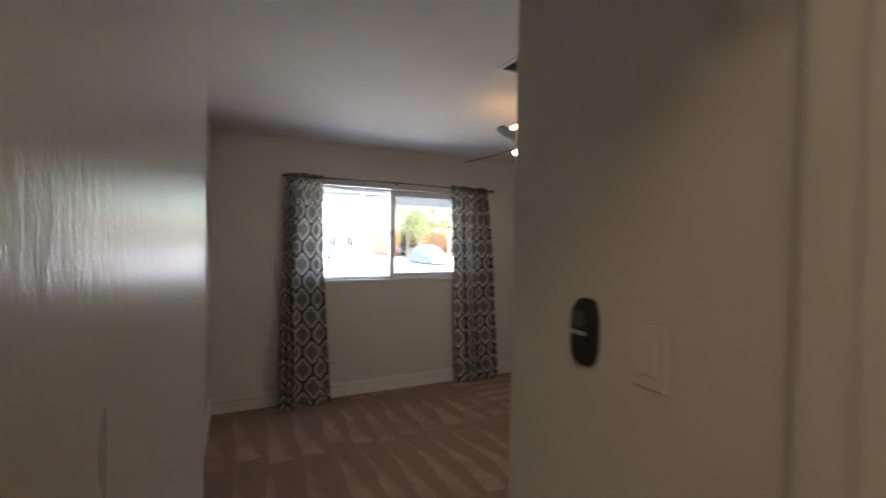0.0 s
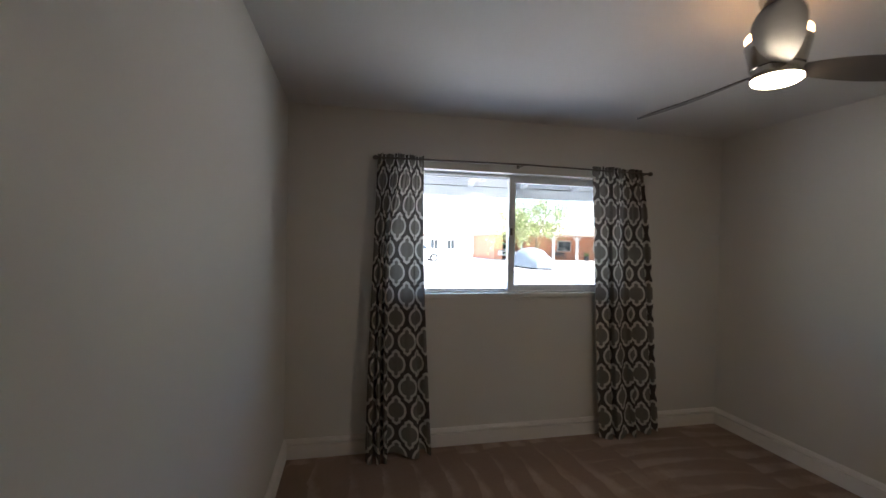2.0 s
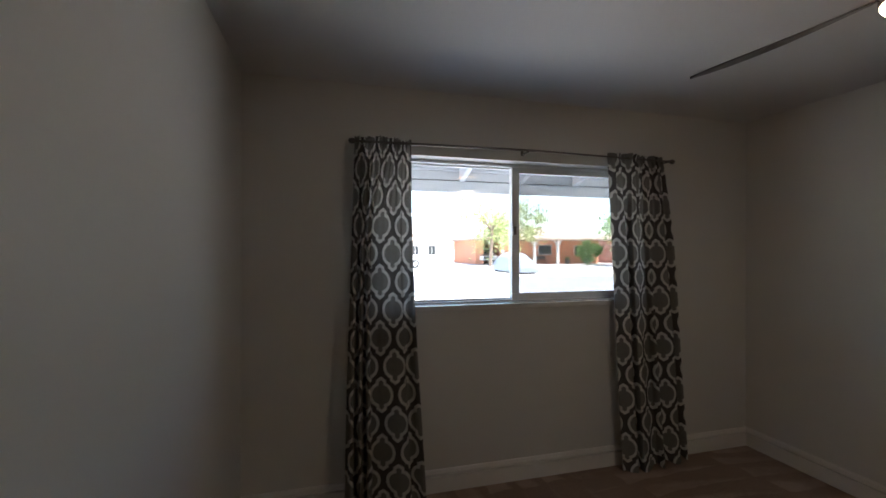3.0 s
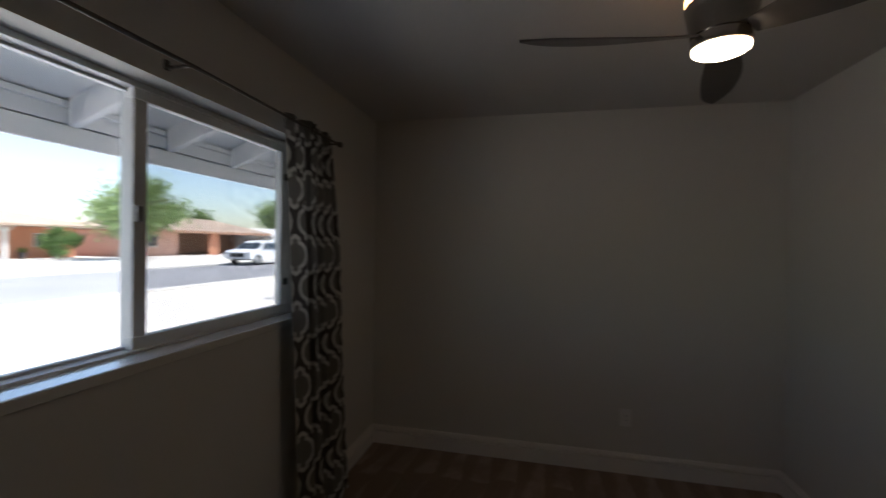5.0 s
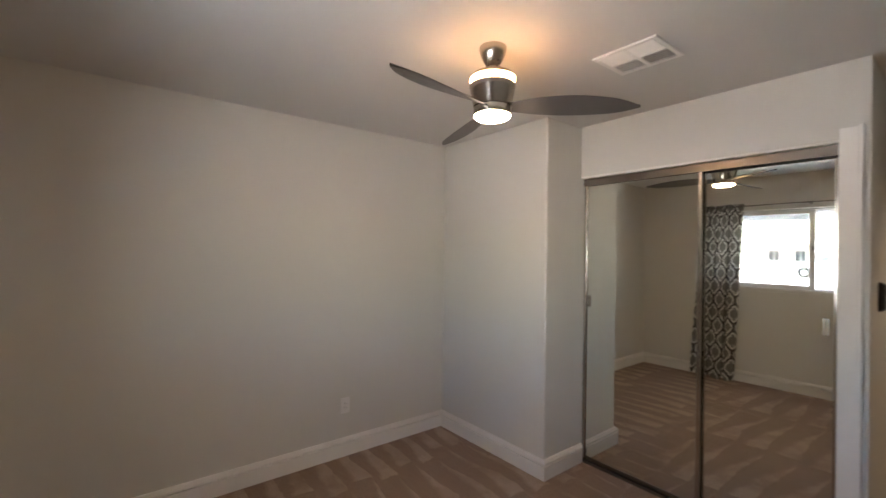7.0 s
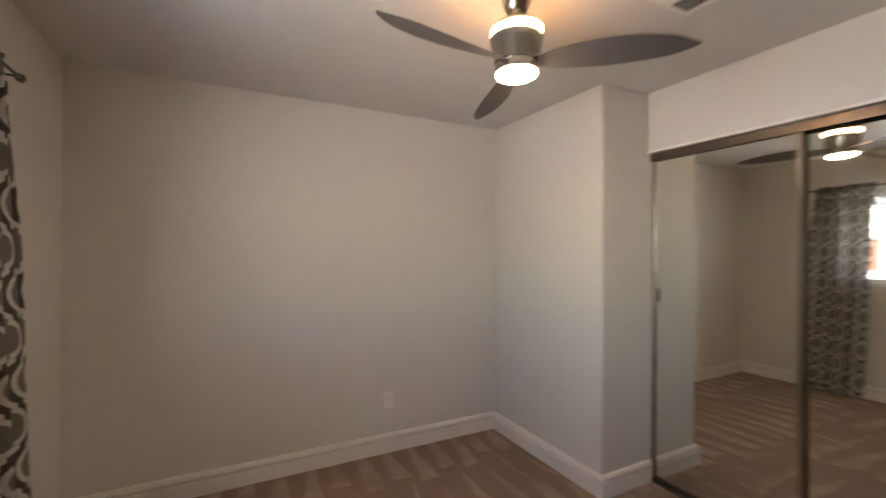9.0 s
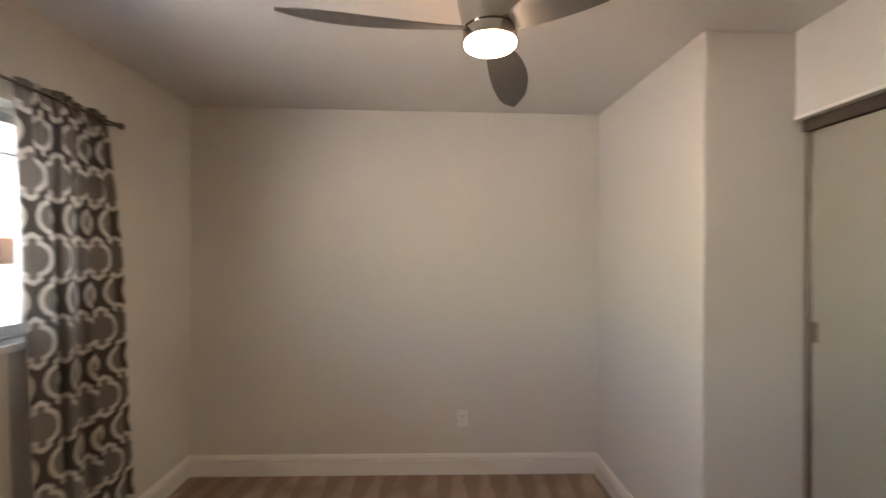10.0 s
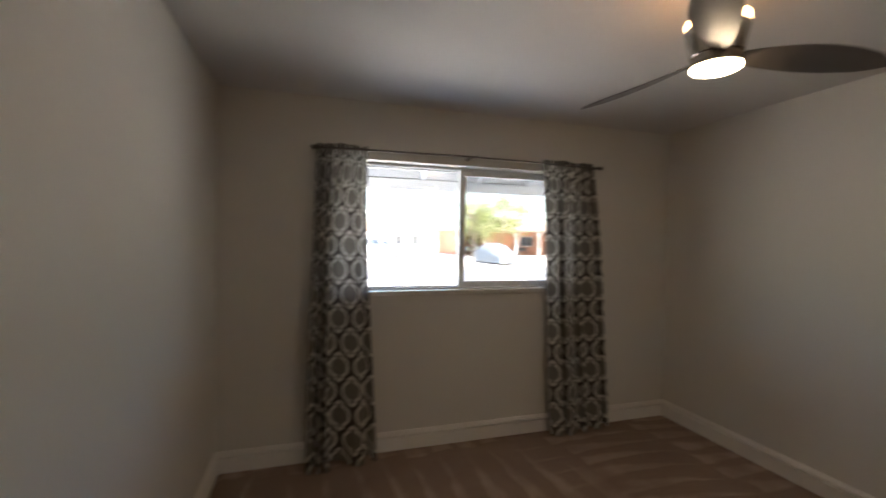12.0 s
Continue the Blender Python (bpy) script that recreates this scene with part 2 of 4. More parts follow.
def curtain_material():
    """Grey woven cloth printed with staggered quatrefoil medallions outlined in white."""
    m, t, b = material("trellis_cloth", (0.2, 0.19, 0.18), 0.85)
    n = Net(t)
    c = n.node("ShaderNodeUVMap")
    s = n.node("ShaderNodeSeparateXYZ")
    t.links.new(c.outputs[0], s.inputs[0])
    A, B = 0.186, 0.312

    def medallion(du, dv):
        x = n.math("ABSOLUTE", n.math("MULTIPLY", n.math("SUBTRACT", n.math("FRACT", n.math("ADD", n.math("DIVIDE", s.outputs[0], A), du)), 0.5), A))
        y = n.math("ABSOLUTE", n.math("MULTIPLY", n.math("SUBTRACT", n.math("FRACT", n.math("ADD", n.math("DIVIDE", s.outputs[1], B), dv)), 0.5), B))

        def disc(cx, cy, r, ky=1.0):
            dx, dy = n.math("SUBTRACT", x, cx), n.math("MULTIPLY", n.math("SUBTRACT", y, cy), ky)
            return n.math("SUBTRACT", n.math("SQRT", n.math("ADD", n.math("MULTIPLY", dx, dx), n.math("MULTIPLY", dy, dy))), r)

        side = disc(0.008, 0.0, 0.051)
        point = n.math("MAXIMUM", n.math("SUBTRACT", x, 0.015), n.math("MULTIPLY", n.math("SUBTRACT", n.math("ADD", n.math("MULTIPLY", x, 0.62), y), 0.080), 0.85))
        return n.math("MINIMUM", side, point)

    d = n.math("MINIMUM", medallion(0.0, 0.0), medallion(0.5, 0.5))
    inside = n.math("LESS_THAN", d, 0.0)
    band = n.math("MULTIPLY", n.math("GREATER_THAN", d, 0.0), n.math("LESS_THAN", d, 0.0180))
    weave = n.noise(c.outputs[0], 700.0, 2.0)
    slub = n.noise(c.outputs[0], 35.0, 3.0)
    col = n.mix(inside, (0.088, 0.079, 0.072, 1), (0.20, 0.188, 0.168, 1))
    col = n.mix(band, col, (0.64, 0.62, 0.57, 1))
    k = n.math("ADD", n.math("MULTIPLY_ADD", weave, 0.35, 0.68), n.math("MULTIPLY", slub, 0.26))
    cloth = n.blend(col, k, "MULTIPLY")
    t.links.new(cloth, b.inputs["Base Color"])
    n.bump(weave, 0.3, 0.0008, b)
    tr = n.node("ShaderNodeBsdfTranslucent")
    t.links.new(cloth, tr.inputs[0])
    mx = n.node("ShaderNodeMixShader")
    mx.inputs[0].default_value = 0.22
    t.links.new(b.outputs[0], mx.inputs[1])
    t.links.new(tr.outputs[0], mx.inputs[2])
    t.links.new(mx.outputs[0], t.nodes["Material Output"].inputs[0])
    return m


CURTAIN = curtain_material()
HALL_FLOOR = surface("hall_wood_floor", (0.36, 0.25, 0.17), 0.45, grain=20, blot=2.0, vary=0.15)


# ---- mesh helpers ----
def box(bm, x0, x1, y0, y1, z0, z1, bevel=0.0):
    made = bmesh.ops.create_cube(bm, size=1.0)["verts"]
    for v in made:
        v.co = Vector((x0 + (v.co.x + 0.5) * (x1 - x0), y0 + (v.co.y + 0.5) * (y1 - y0), z0 + (v.co.z + 0.5) * (z1 - z0)))
    if bevel:
        edges = {e for v in made for e in v.link_edges}
        bmesh.ops.bevel(bm, geom=list(edges), offset=bevel, segments=2, affect="EDGES", profile=0.5)
    return bm


def boxed(*args, bevel=0.0):
    return box(bmesh.new(), *args, bevel=bevel)


def lathe(profile, steps=48, centre=(0, 0, 0), bm=None):
    """Turns (radius, height) pairs about the upright axis."""
    bm = bm or bmesh.new()
    rings = []
    for r, z in profile:
        if r < 1e-6:
            rings.append([bm.verts.new((centre[0], centre[1], centre[2] + z))])
        else:
            rings.append([bm.verts.new((centre[0] + r * math.cos(2 * math.pi * i / steps), centre[1] + r * math.sin(2 * math.pi * i / steps), centre[2] + z)) for i in range(steps)])
    for a, b in zip(rings, rings[1:]):
        for i in range(steps):
            j = (i + 1) % steps
            if len(a) == 1 and len(b) == 1:
                continue
            if len(a) == 1:
                bm.faces.new((a[0], b[i], b[j]))
            elif len(b) == 1:
                bm.faces.new((a[i], b[0], a[j]))
            else:
                bm.faces.new((a[i], b[i], b[j], a[j]))
    bmesh.ops.recalc_face_normals(bm, faces=bm.faces)
    return bm


def rod_between(bm, a, b, ra, rb=None, steps=12):
    """A tapered round bar from a to b."""
    a, b, rb = Vector(a), Vector(b), ra if rb is None else rb
    q = (b - a).to_track_quat("Z", "Y")
    rings = []
    for p, r in ((a, ra), (b, rb)):
        rings.append([bm.verts.new(p + q @ Vector((r * math.cos(2 * math.pi * i / steps), r * math.sin(2 * math.pi * i / steps), 0))) for i in range(steps)])
    for i in range(steps):
        j = (i + 1) % steps
        bm.faces.new((rings[0][i], rings[0][j], rings[1][j], rings[1][i]))
    bm.faces.new(rings[0][::-1])
    bm.faces.new(rings[1])
    return bm


def extruded(profile, p0, p1, out, slant0=0.0, slant1=0.0):
    """A moulding: (proud, height) pairs swept from p0 to p1 along a wall whose face looks towards out; slants mitre its ends."""
    bm = bmesh.new()
    p0, p1, out = Vector(p0), Vector(p1), Vector(out)
    along = (p1 - p0).normalized()
    a = [bm.verts.new(p0 + out * d + along * (d * slant0) + Vector((0, 0, h))) for d, h in profile]
    b = [bm.verts.new(p1 + out * d - along * (d * slant1) + Vector((0, 0, h))) for d, h in profile]
    n = len(profile)
    for i in range(n):
        j = (i + 1) % n
        bm.faces.new((a[i], b[i], b[j], a[j]))
    bm.faces.new(a[::-1])
    bm.faces.new(b)
    bmesh.ops.recalc_face_normals(bm, faces=bm.faces)
    return bm


def mesh_of(name, bm, mat, smooth=False):
    me = bpy.data.meshes.new(name)
    bm.to_mesh(me)
    bm.free()
    me.materials.append(mat)
    if smooth:
        me.shade_smooth()
        me.set_sharp_from_angle(angle=radians(40))
    return me


def thing(name, at=(0, 0, 0), turn=0.0, label="", category="", group="", kind=""):
    ob = new(name)
    ob.matrix_basis = pose(*at, 0, 0, turn)
    ob.empty_display_size = 0.1
    return tagged(ob, label, category, group, kind)


def part(name, bm, mat, parent, label="", smooth=False):
    ob = new(name, mesh_of(name, bm, mat, smooth))
    ob.parent = parent
    return tagged(ob, label)


def structure(name, bm, mat, label="", category="", smooth=False):
    return tagged(new(name, mesh_of(name, bm, mat, smooth)), label, category, kind="structure")


# ---- the room ----
XW, XE = -0.02, 3.50              # west and east wall faces
YW, YG = 4.615, 4.75              # window wall face, glazing
YB, XB = 1.888, 2.388             # face and edge of the wall block beside the closet
YC, XN, YD = 1.490, 0.893, 0.785  # closet front, entry wall face, wall of the entry door
H, T = 2.44, 0.14                 # ceiling height, wall thickness
YO, YH = 4.84, YD - 0.12          # outer face of the window wall, hall face of the door wall
WX0, WX1, WZ0, WZ1 = 0.71, 2.581, 1.124, 2.046
CX0, CX1, CZ = 1.000, XB, 2.062   # closet opening
DX0, DX1, DZ = 0.085, 0.837, 2.03   # entry door opening

structure("floor", boxed(XW - T, XE + T, YD - 0.05, YO, -0.12, 0.0), CARPET, "brown cut-pile carpet with vacuum strokes", "carpet")
structure("floor_hall", boxed(-1.6, 2.6, -0.7, YD - 0.05, -0.12, -0.004), HALL_FLOOR, "brown wooden hall floor", "floor")
structure("ceiling", boxed(XW - T, XE + T, -0.84, YO, H, H + 0.12), CEILING, "smooth white painted ceiling", "ceiling")
structure("ceiling_hall", boxed(-1.74, XW - T, -0.84, YD, H, H + 0.12), CEILING, "white painted hall ceiling", "ceiling")

wall_window = bmesh.new()
box(wall_window, XW - T, WX0, YW, YO, 0, H)
box(wall_window, WX1, XE + T, YW, YO, 0, H)
box(wall_window, WX0, WX1, YW, YO, 0, WZ0)
box(wall_window, WX0, WX1, YW, YO, WZ1, H)
structure("wall_north", wall_window, WALL, "greige painted wall with a wide window opening", "wall")
structure("wall_west", boxed(XW - T, XW, YH, YW, 0, H), WALL, "plain greige painted wall", "wall")
structure("wall_east", boxed(XE, XE + T, YH, YW, 0, H), WALL, "plain greige painted wall with an outlet", "wall")
structure("wall_closet_block", boxed(XB, XE, YD, YB, 0, H, bevel=0.012), WALL, "greige painted wall block beside the closet", "wall")

closet_front = bmesh.new()
box(closet_front, XN + 0.11, CX0, YC - 0.12, YC, 0, H)
box(closet_front, CX0, XB, YC - 0.12, YC, CZ, H)
structure("wall_closet", closet_front, WALL, "painted wall above the mirrored closet doors", "wall")
structure("wall_entry", boxed(XN, XN + 0.11, YD, YC, 0, H), WALL, "greige painted entry wall with a switch", "wall")
structure("wall_closet_back", boxed(XN + 0.11, XB, YD, YD + 0.02, 0, H), WALL)
door_wall = bmesh.new()
box(door_wall, XW, DX0 - 0.02, YH, YD, 0, H)
box(door_wall, DX1 + 0.02, XE, YH, YD, 0, H)
box(door_wall, DX0 - 0.02, DX1 + 0.02, YH, YD, DZ + 0.02, H)
structure("wall_south", door_wall, WALL, "painted wall with the entry doorway", "wall")
hall = bmesh.new()
box(hall, -1.74, 2.74, -0.84, -0.7, 0, H)
box(hall, -1.74, -1.6, -0.7, YD, 0, H)
box(hall, 2.6, 2.74, -0.7, YH, 0, H)
box(hall, -1.6, XW - T, YH, YD, 0, H)
structure("wall_hall", hall, WALL, "beige painted hall walls", "wall")

# baseboards: a tall flat with a shadow groove and a rounded cap
BASE = [(0, 0), (0.021, 0), (0.023, 0.080), (0.024, 0.093), (0.0005, 0.0940), (0.0005, 0.1015), (0.022, 0.1025), (0.022, 0.118), (0.019, 0.1205), (0.016, 0.1215), (0.015, 0.128), (0.009, 0.134), (0, 0.134)]


def baseboard(p0, p1, out, slant0=1.0, slant1=1.0):
    structure("baseboard", extruded(BASE, (*p0, 0), (*p1, 0), (*out, 0), slant0, slant1), TRIM, "white painted baseboard with a groove", "baseboard")


baseboard((XW, YW), (XE, YW), (0, -1))
baseboard((XW, YD), (XW, YW), (1, 0), 0.0)
baseboard((XE, YB), (XE, YW), (-1, 0))
baseboard((XB, YB), (XE, YB), (0, 1), -1.0, 1.0)
baseboard((XB, YC - 0.02), (XB, YB), (-1, 0), 0.0, -1.0)
baseboard((XN, YD), (XN, YC), (-1, 0), 0.0, 0.0)
baseboard((-1.6, -0.7), (2.6, -0.7), (0, 1), 0.0, 0.0)

# entry door frame
jamb = bmesh.new()
for x0, x1 in ((DX0 - 0.02, DX0), (DX1, DX1 + 0.02)):
    box(jamb, x0, x1, YH - 0.005, YD + 0.005, 0, DZ)
box(jamb, DX0 - 0.02, DX1 + 0.02, YH - 0.005, YD + 0.005, DZ, DZ + 0.02)
box(jamb, DX1 - 0.012, DX1, YD - 0.10, YD - 0.047, 0, DZ)
box(jamb, DX0, DX0 + 0.012, YD - 0.10, YD - 0.047, 0, DZ)
box(jamb, DX0 + 0.012, DX1 - 0.012, YD - 0.10, YD - 0.047, DZ - 0.012, DZ)
door_frame = structure("door_frame", jamb, WALL, "greige painted door jamb with stops", "door frame")
part("strike_plate", boxed(DX1 - 0.0015, DX1 + 0.001, YD - 0.038, YD - 0.010, 0.89, 0.95), CHROME, door_frame, "small steel strike plate")
for y0, y1 in ((YD + 0.005, YD + 0.02), (YH - 0.02, YH - 0.005)):
    casing = bmesh.new()
    box(casing, DX1 + 0.004, XN - 0.001, y0, y1, 0, DZ + 0.06, bevel=0.003)
    box(casing, DX0 - 0.012, DX1 + 0.004, y0, y1, DZ + 0.004, DZ + 0.06, bevel=0.003)
    structure("trim_door", casing, WALL, "greige painted door casing", "trim")

# closet casing: side board and head board, each with a raised outer bead
side = bmesh.new()
box(side, XN + 0.022, CX0, YC, YC + 0.014, 0, CZ + 0.065, bevel=0.003)
box(side, XN + 0.022, XN + 0.040, YC + 0.014, YC + 0.022, 0, CZ + 0.072, bevel=0.003)
structure("trim_closet_side", side, TRIM, "white painted casing beside the closet", "trim")
head = bmesh.new()
box(head, CX0, XB - 0.001, YC, YC + 0.007, CZ, CZ + 0.014, bevel=0.002)
structure("trim_closet_head", head, TRIM, "white painted lip above the closet", "trim")

# ---- window ----
window = thing("window_1", (0, YG, 0), 0, "white vinyl sliding window with two panes", "window", kind="structure")
outer = bmesh.new()
FW = 0.042
FT, FB = 0.020, 0.016
box(outer, WX0, WX1, -0.035, 0.045, WZ1 - FT, WZ1, bevel=0.003)
box(outer, WX0, WX1, -0.035, 0.045, WZ0 + 0.004, WZ0 + FB, bevel=0.003)
box(outer, WX0, WX0 + FW, -0.035, 0.045, WZ0 + FB, WZ1 - FT, bevel=0.003)
box(outer, WX1 - FW, WX1, -0.035, 0.045, WZ0 + FB, WZ1 - FT, bevel=0.003)
part("window_frame", outer, VINYL, window)
MX = 1.640


def sash(x0, x1, y0, y1, z0, z1, wl, wr, wb, wt):
    bm = bmesh.new()
    box(bm, x0, x1, y0, y1, z1 - wt, z1, bevel=0.003)
    box(bm, x0, x1, y0, y1, z0, z0 + wb, bevel=0.003)
    box(bm, x0, x0 + wl, y0, y1, z0 + wb, z1 - wt, bevel=0.003)
    box(bm, x1 - wr, x1, y0, y1, z0 + wb, z1 - wt, bevel=0.003)
    s = part("sash", bm, VINYL, window)
    p = part("pane", boxed(x0 + wl - 0.005, x1 - wr + 0.005, (y0 + y1) / 2 - 0.003, (y0 + y1) / 2 + 0.003, z0 + wb - 0.005, z1 - wt + 0.005), GLASS, s, "clear window glass")
    p.visible_shadow = False
    return s


sash(WX0 + FW, MX + 0.012, 0.008, 0.034, WZ0 + FB, WZ1 - FT, 0.018, 0.022, 0.010, 0.010)
slider = sash(MX - 0.016, WX1 - FW + 0.006, -0.028, 0.004, WZ0 + FB - 0.004, WZ1 - FT + 0.004, 0.054, 0.085, 0.046, 0.040)
for z in (1.304, 1.860):
    part("latch", boxed(2.478, 2.504, -0.040, -0.028, z - 0.018, z + 0.018, bevel=0.003), BLACK, slider, "small black latch")
part("lock", boxed(MX - 0.012, MX + 0.012, -0.044, -0.028, 1.575, 1.630, bevel=0.004), LOCK, slider, "grey sash lock")
mesh_screen = part("insect_screen", boxed(MX, WX1 - FW, 0.046, 0.0475, WZ0 + FB, WZ1 - FT), SCREEN, window, "dark insect screen")
mesh_screen.visible_shadow = False
sill = bmesh.new()
box(sill, WX0 + 0.002, WX1 - 0.002, YW, YG - 0.036, WZ0, WZ0 + 0.006, bevel=0.0)
structure("window_apron", boxed(WX0 - 0.03, WX1 + 0.03, YW - 0.010, YW, WZ0 - 0.028, WZ0 + 0.006, bevel=0.003), WALL, "wall-coloured sill nosing", "window sill")
structure("window_sill", sill, SILL, "white painted window sill", "window sill")

# ---- entry door, standing open ----
door = thing("door_1", (DX0 + 0.008, YD + 0.004, 0.012), 0, "white painted door with embossed grain, standing open", "door", kind="structure")
DOOR_W = 0.715
part("door_leaf", boxed(0, DOOR_W, 0.0, 0.035, 0, 2.025, bevel=0.002), DOOR, door)
for z in (0.2, 1.0, 1.8):
    hinge = bmesh.new()
    rod_between(hinge, (-0.004, 0.004, z - 0.045), (-0.004, 0.004, z + 0.045), 0.006)
    part("hinge", hinge, CHROME, door, "steel butt hinge", smooth=True)
door.matrix_basis = pose(DX0 + 0.004, YD + 0.006, 0.012, 0, 0, 85.6)

# ---- closet: tracks and mirrored sliding doors ----
track = thing("closet_track", (0, 0, 0), 0, "dark metal sliding door track at the closet", "door track")
top = bmesh.new()
box(top, CX0 + 0.002, CX1 - 0.002, YC - 0.035, YC - 0.028, CZ - 0.050, CZ - 0.001, bevel=0.002)
box(top, CX0 + 0.002, CX1 - 0.002, YC - 0.115, YC - 0.035, CZ - 0.008, CZ - 0.001)
part("top_track", top, BRONZE, track)
low = bmesh.new()
box(low, CX0 + 0.002, CX1 - 0.002, YC - 0.110, YC - 0.020, 0.0, 0.006)
for y in (YC - 0.022, YC - 0.066, YC - 0.108):
    box(low, CX0 + 0.002, CX1 - 0.002, y - 0.002, y + 0.002, 0.006, 0.018)
part("bottom_track", low, BRONZE, track)


def mirror_door(x0, x1, y, pull_x, lean, label):
    d = thing("mirror_door", (x0, y, 0.016), lean, label, "closet door", "sliding mirrored closet doors")
    w, z1, f = x1 - x0, CZ - 0.030, 0.022
    part("mirror", boxed(f - 0.004, w - f + 0.004, -0.004, 0.004, f - 0.004, z1 - f + 0.004), MIRROR, d, "mirror glass")
    for a, b in ((0, f), (w - f, w)):
        part("stile", boxed(a, b, -0.012, 0.014, 0, z1, bevel=0.003), CHROME, d)
    part("rail", boxed(f, w - f, -0.012, 0.010, 0, f + 0.006, bevel=0.003), BRONZE, d)
    part("rail", boxed(f, w - f, -0.012, 0.010, z1 - f, z1, bevel=0.003), BRONZE, d)
    px = pull_x - x0
    ends = bmesh.new()
    for z in (1.116, 1.197):
        box(ends, px - 0.010, px + 0.010, 0.004, 0.0065, z, z + 0.004)
    pull = part("pull", ends, CHROME, d, "small steel finger pull")
    lips = bmesh.new()
    for x in (px - 0.011, px + 0.0075):
        box(lips, x, x + 0.0035, 0.004, 0.0060, 1.120, 1.197)
    part("lip", lips, BRONZE, pull, "dark side lips")
    part("cup", boxed(px - 0.0075, px + 0.0075, 0.0041, 0.0048, 1.120, 1.197), NICKEL, pull)
    return d


mirror_door(1.602, CX1 - 0.004, YC - 0.050, 2.342, 0.0, "full-height mirror closet door with polished frame")
mirror_door(CX0 + 0.004, 1.640, YC - 0.086, 1.055, 0.58, "mirror closet door on the rear track")

# ---- ceiling fan ----
FX, FY = 1.941, 2.855
fan = thing("ceiling_fan", (FX, FY, H), 0, "brushed nickel ceiling fan with three grey-brown blades, lamps lit", "ceiling fan")
part("canopy", lathe([(0, 0), (0.060, 0), (0.061, -0.008), (0.055, -0.035), (0.043, -0.062), (0.032, -0.078), (0.022, -0.084), (0, -0.084)]), NICKEL, fan, smooth=True)
part("neck", lathe([(0, -0.080), (0.018, -0.080), (0.018, -0.106), (0.026, -0.112), (0, -0.112)], 24), NICKEL, fan, smooth=True)
part("cap", lathe([(0, -0.108), (0.040, -0.1085), (0.070, -0.112), (0.086, -0.121), (0.0905, -0.139), (0, -0.139)]), NICKEL, fan, smooth=True)
part("light_band", lathe([(0, -0.1395), (0.100, -0.1395), (0.1015, -0.143), (0.100, -0.170), (0, -0.170)]), BAND, fan, "glowing opal band", smooth=True)
part("housing", lathe([(0, -0.1705), (0.102, -0.1705), (0.103, -0.176), (0.099, -0.195), (0.092, -0.228), (0.086, -0.260), (0.085, -0.266), (0, -0.266)]), NICKEL, fan, smooth=True)
part("collar", lathe([(0, -0.2665), (0.079, -0.2665), (0.079, -0.271), (0.083, -0.272), (0.084, -0.300), (0.082, -0.305), (0, -0.305)]), NICKEL, fan, smooth=True)
part("light_lens", lathe([(0.079, -0.3055), (0.079, -0.311), (0.075, -0.316), (0.064, -0.321), (0.042, -0.325), (0.020, -0.327), (0, -0.3275)]), LENS, fan, "glowing opal lens", smooth=True)


def blade(turn):
    """A paddle blade: narrow at the root, widest past the middle, pitched and drooping a little."""
    bm = bmesh.new()
    n, k = 30, 8
    rows = []
    for i in range(n + 1):
        s = i / n
        r = 0.085 + s * 0.537
        w = 0.047 + 0.092 * math.sin(math.pi * min(1.0, s * 0.92 + 0.04)) ** 0.9
        if s > 0.76:
            e = (s - 0.76) / 0.24
            w *= max(0.0, 1 - e ** 2.6) ** 0.75 * 0.96 + 0.04
        lead = -0.016 * math.sin(math.pi * s)
        pitch = -radians(21 - 9 * s)
        z = -0.270 - 0.022 * s
        row = []
        for j in range(k + 1):
            u = j / k - 0.5
            camber = 0.010 * (0.25 - u * u)
            row.append((Vector((r, u * w * math.cos(pitch) + lead, z + u * w * math.sin(pitch) + camber)), 0.0035 * (1 - (2 * u) ** 4) + 0.0012))
        rows.append(row)
    top = [[bm.verts.new(p + Vector((0, 0, h))) for p, h in row] for row in rows]
    bot = [[bm.verts.new(p - Vector((0, 0, h))) for p, h in row] for row in rows]
    for i in range(n):
        for j in range(k):
            bm.faces.new((top[i][j], top[i + 1][j], top[i + 1][j + 1], top[i][j + 1]))
            bm.faces.new((bot[i][j], bot[i][j + 1], bot[i + 1][j + 1], bot[i + 1][j]))
        for a in (0, k):
            bm.faces.new((top[i][a], bot[i][a], bot[i + 1][a], top[i + 1][a]))
    for i in (0, n):
        for j in range(k):
            bm.faces.new((top[i][j], top[i][j + 1], bot[i][j + 1], bot[i][j]))
    bmesh.ops.recalc_face_normals(bm, faces=bm.faces)
    bmesh.ops.transform(bm, matrix=pose(0, 0, 0, 0, 0, turn), verts=bm.verts)
    part("blade", bm, BLADE, fan, "grey-brown fan blade", smooth=True)


for turn in (102, 222, 342):
    blade(turn)

# ---- ceiling vent ----
vent = thing("ceiling_vent", (1.572, 2.286, H), 0, "white metal ceiling register with four louvre fields", "air vent")
VX, VY = 0.148, 0.136
rim = bmesh.new()
for a in (-1, 1):
    box(rim, -VX, VX, a * VY - (0.022 if a > 0 else 0), a * VY + (0 if a > 0 else 0.022), -0.010, 0.0, bevel=0.003)
    box(rim, a * VX - (0.022 if a > 0 else 0), a * VX + (0 if a > 0 else 0.022), -VY + 0.022, VY - 0.022, -0.010, 0.0, bevel=0.003)
box(rim, -0.008, 0.008, -VY + 0.022, VY - 0.022, -0.010, -0.001)
box(rim, -VX + 0.022, -0.008, -0.008, 0.008, -0.010, -0.001)
box(rim, 0.008, VX - 0.022, -0.008, 0.008, -0.010, -0.001)
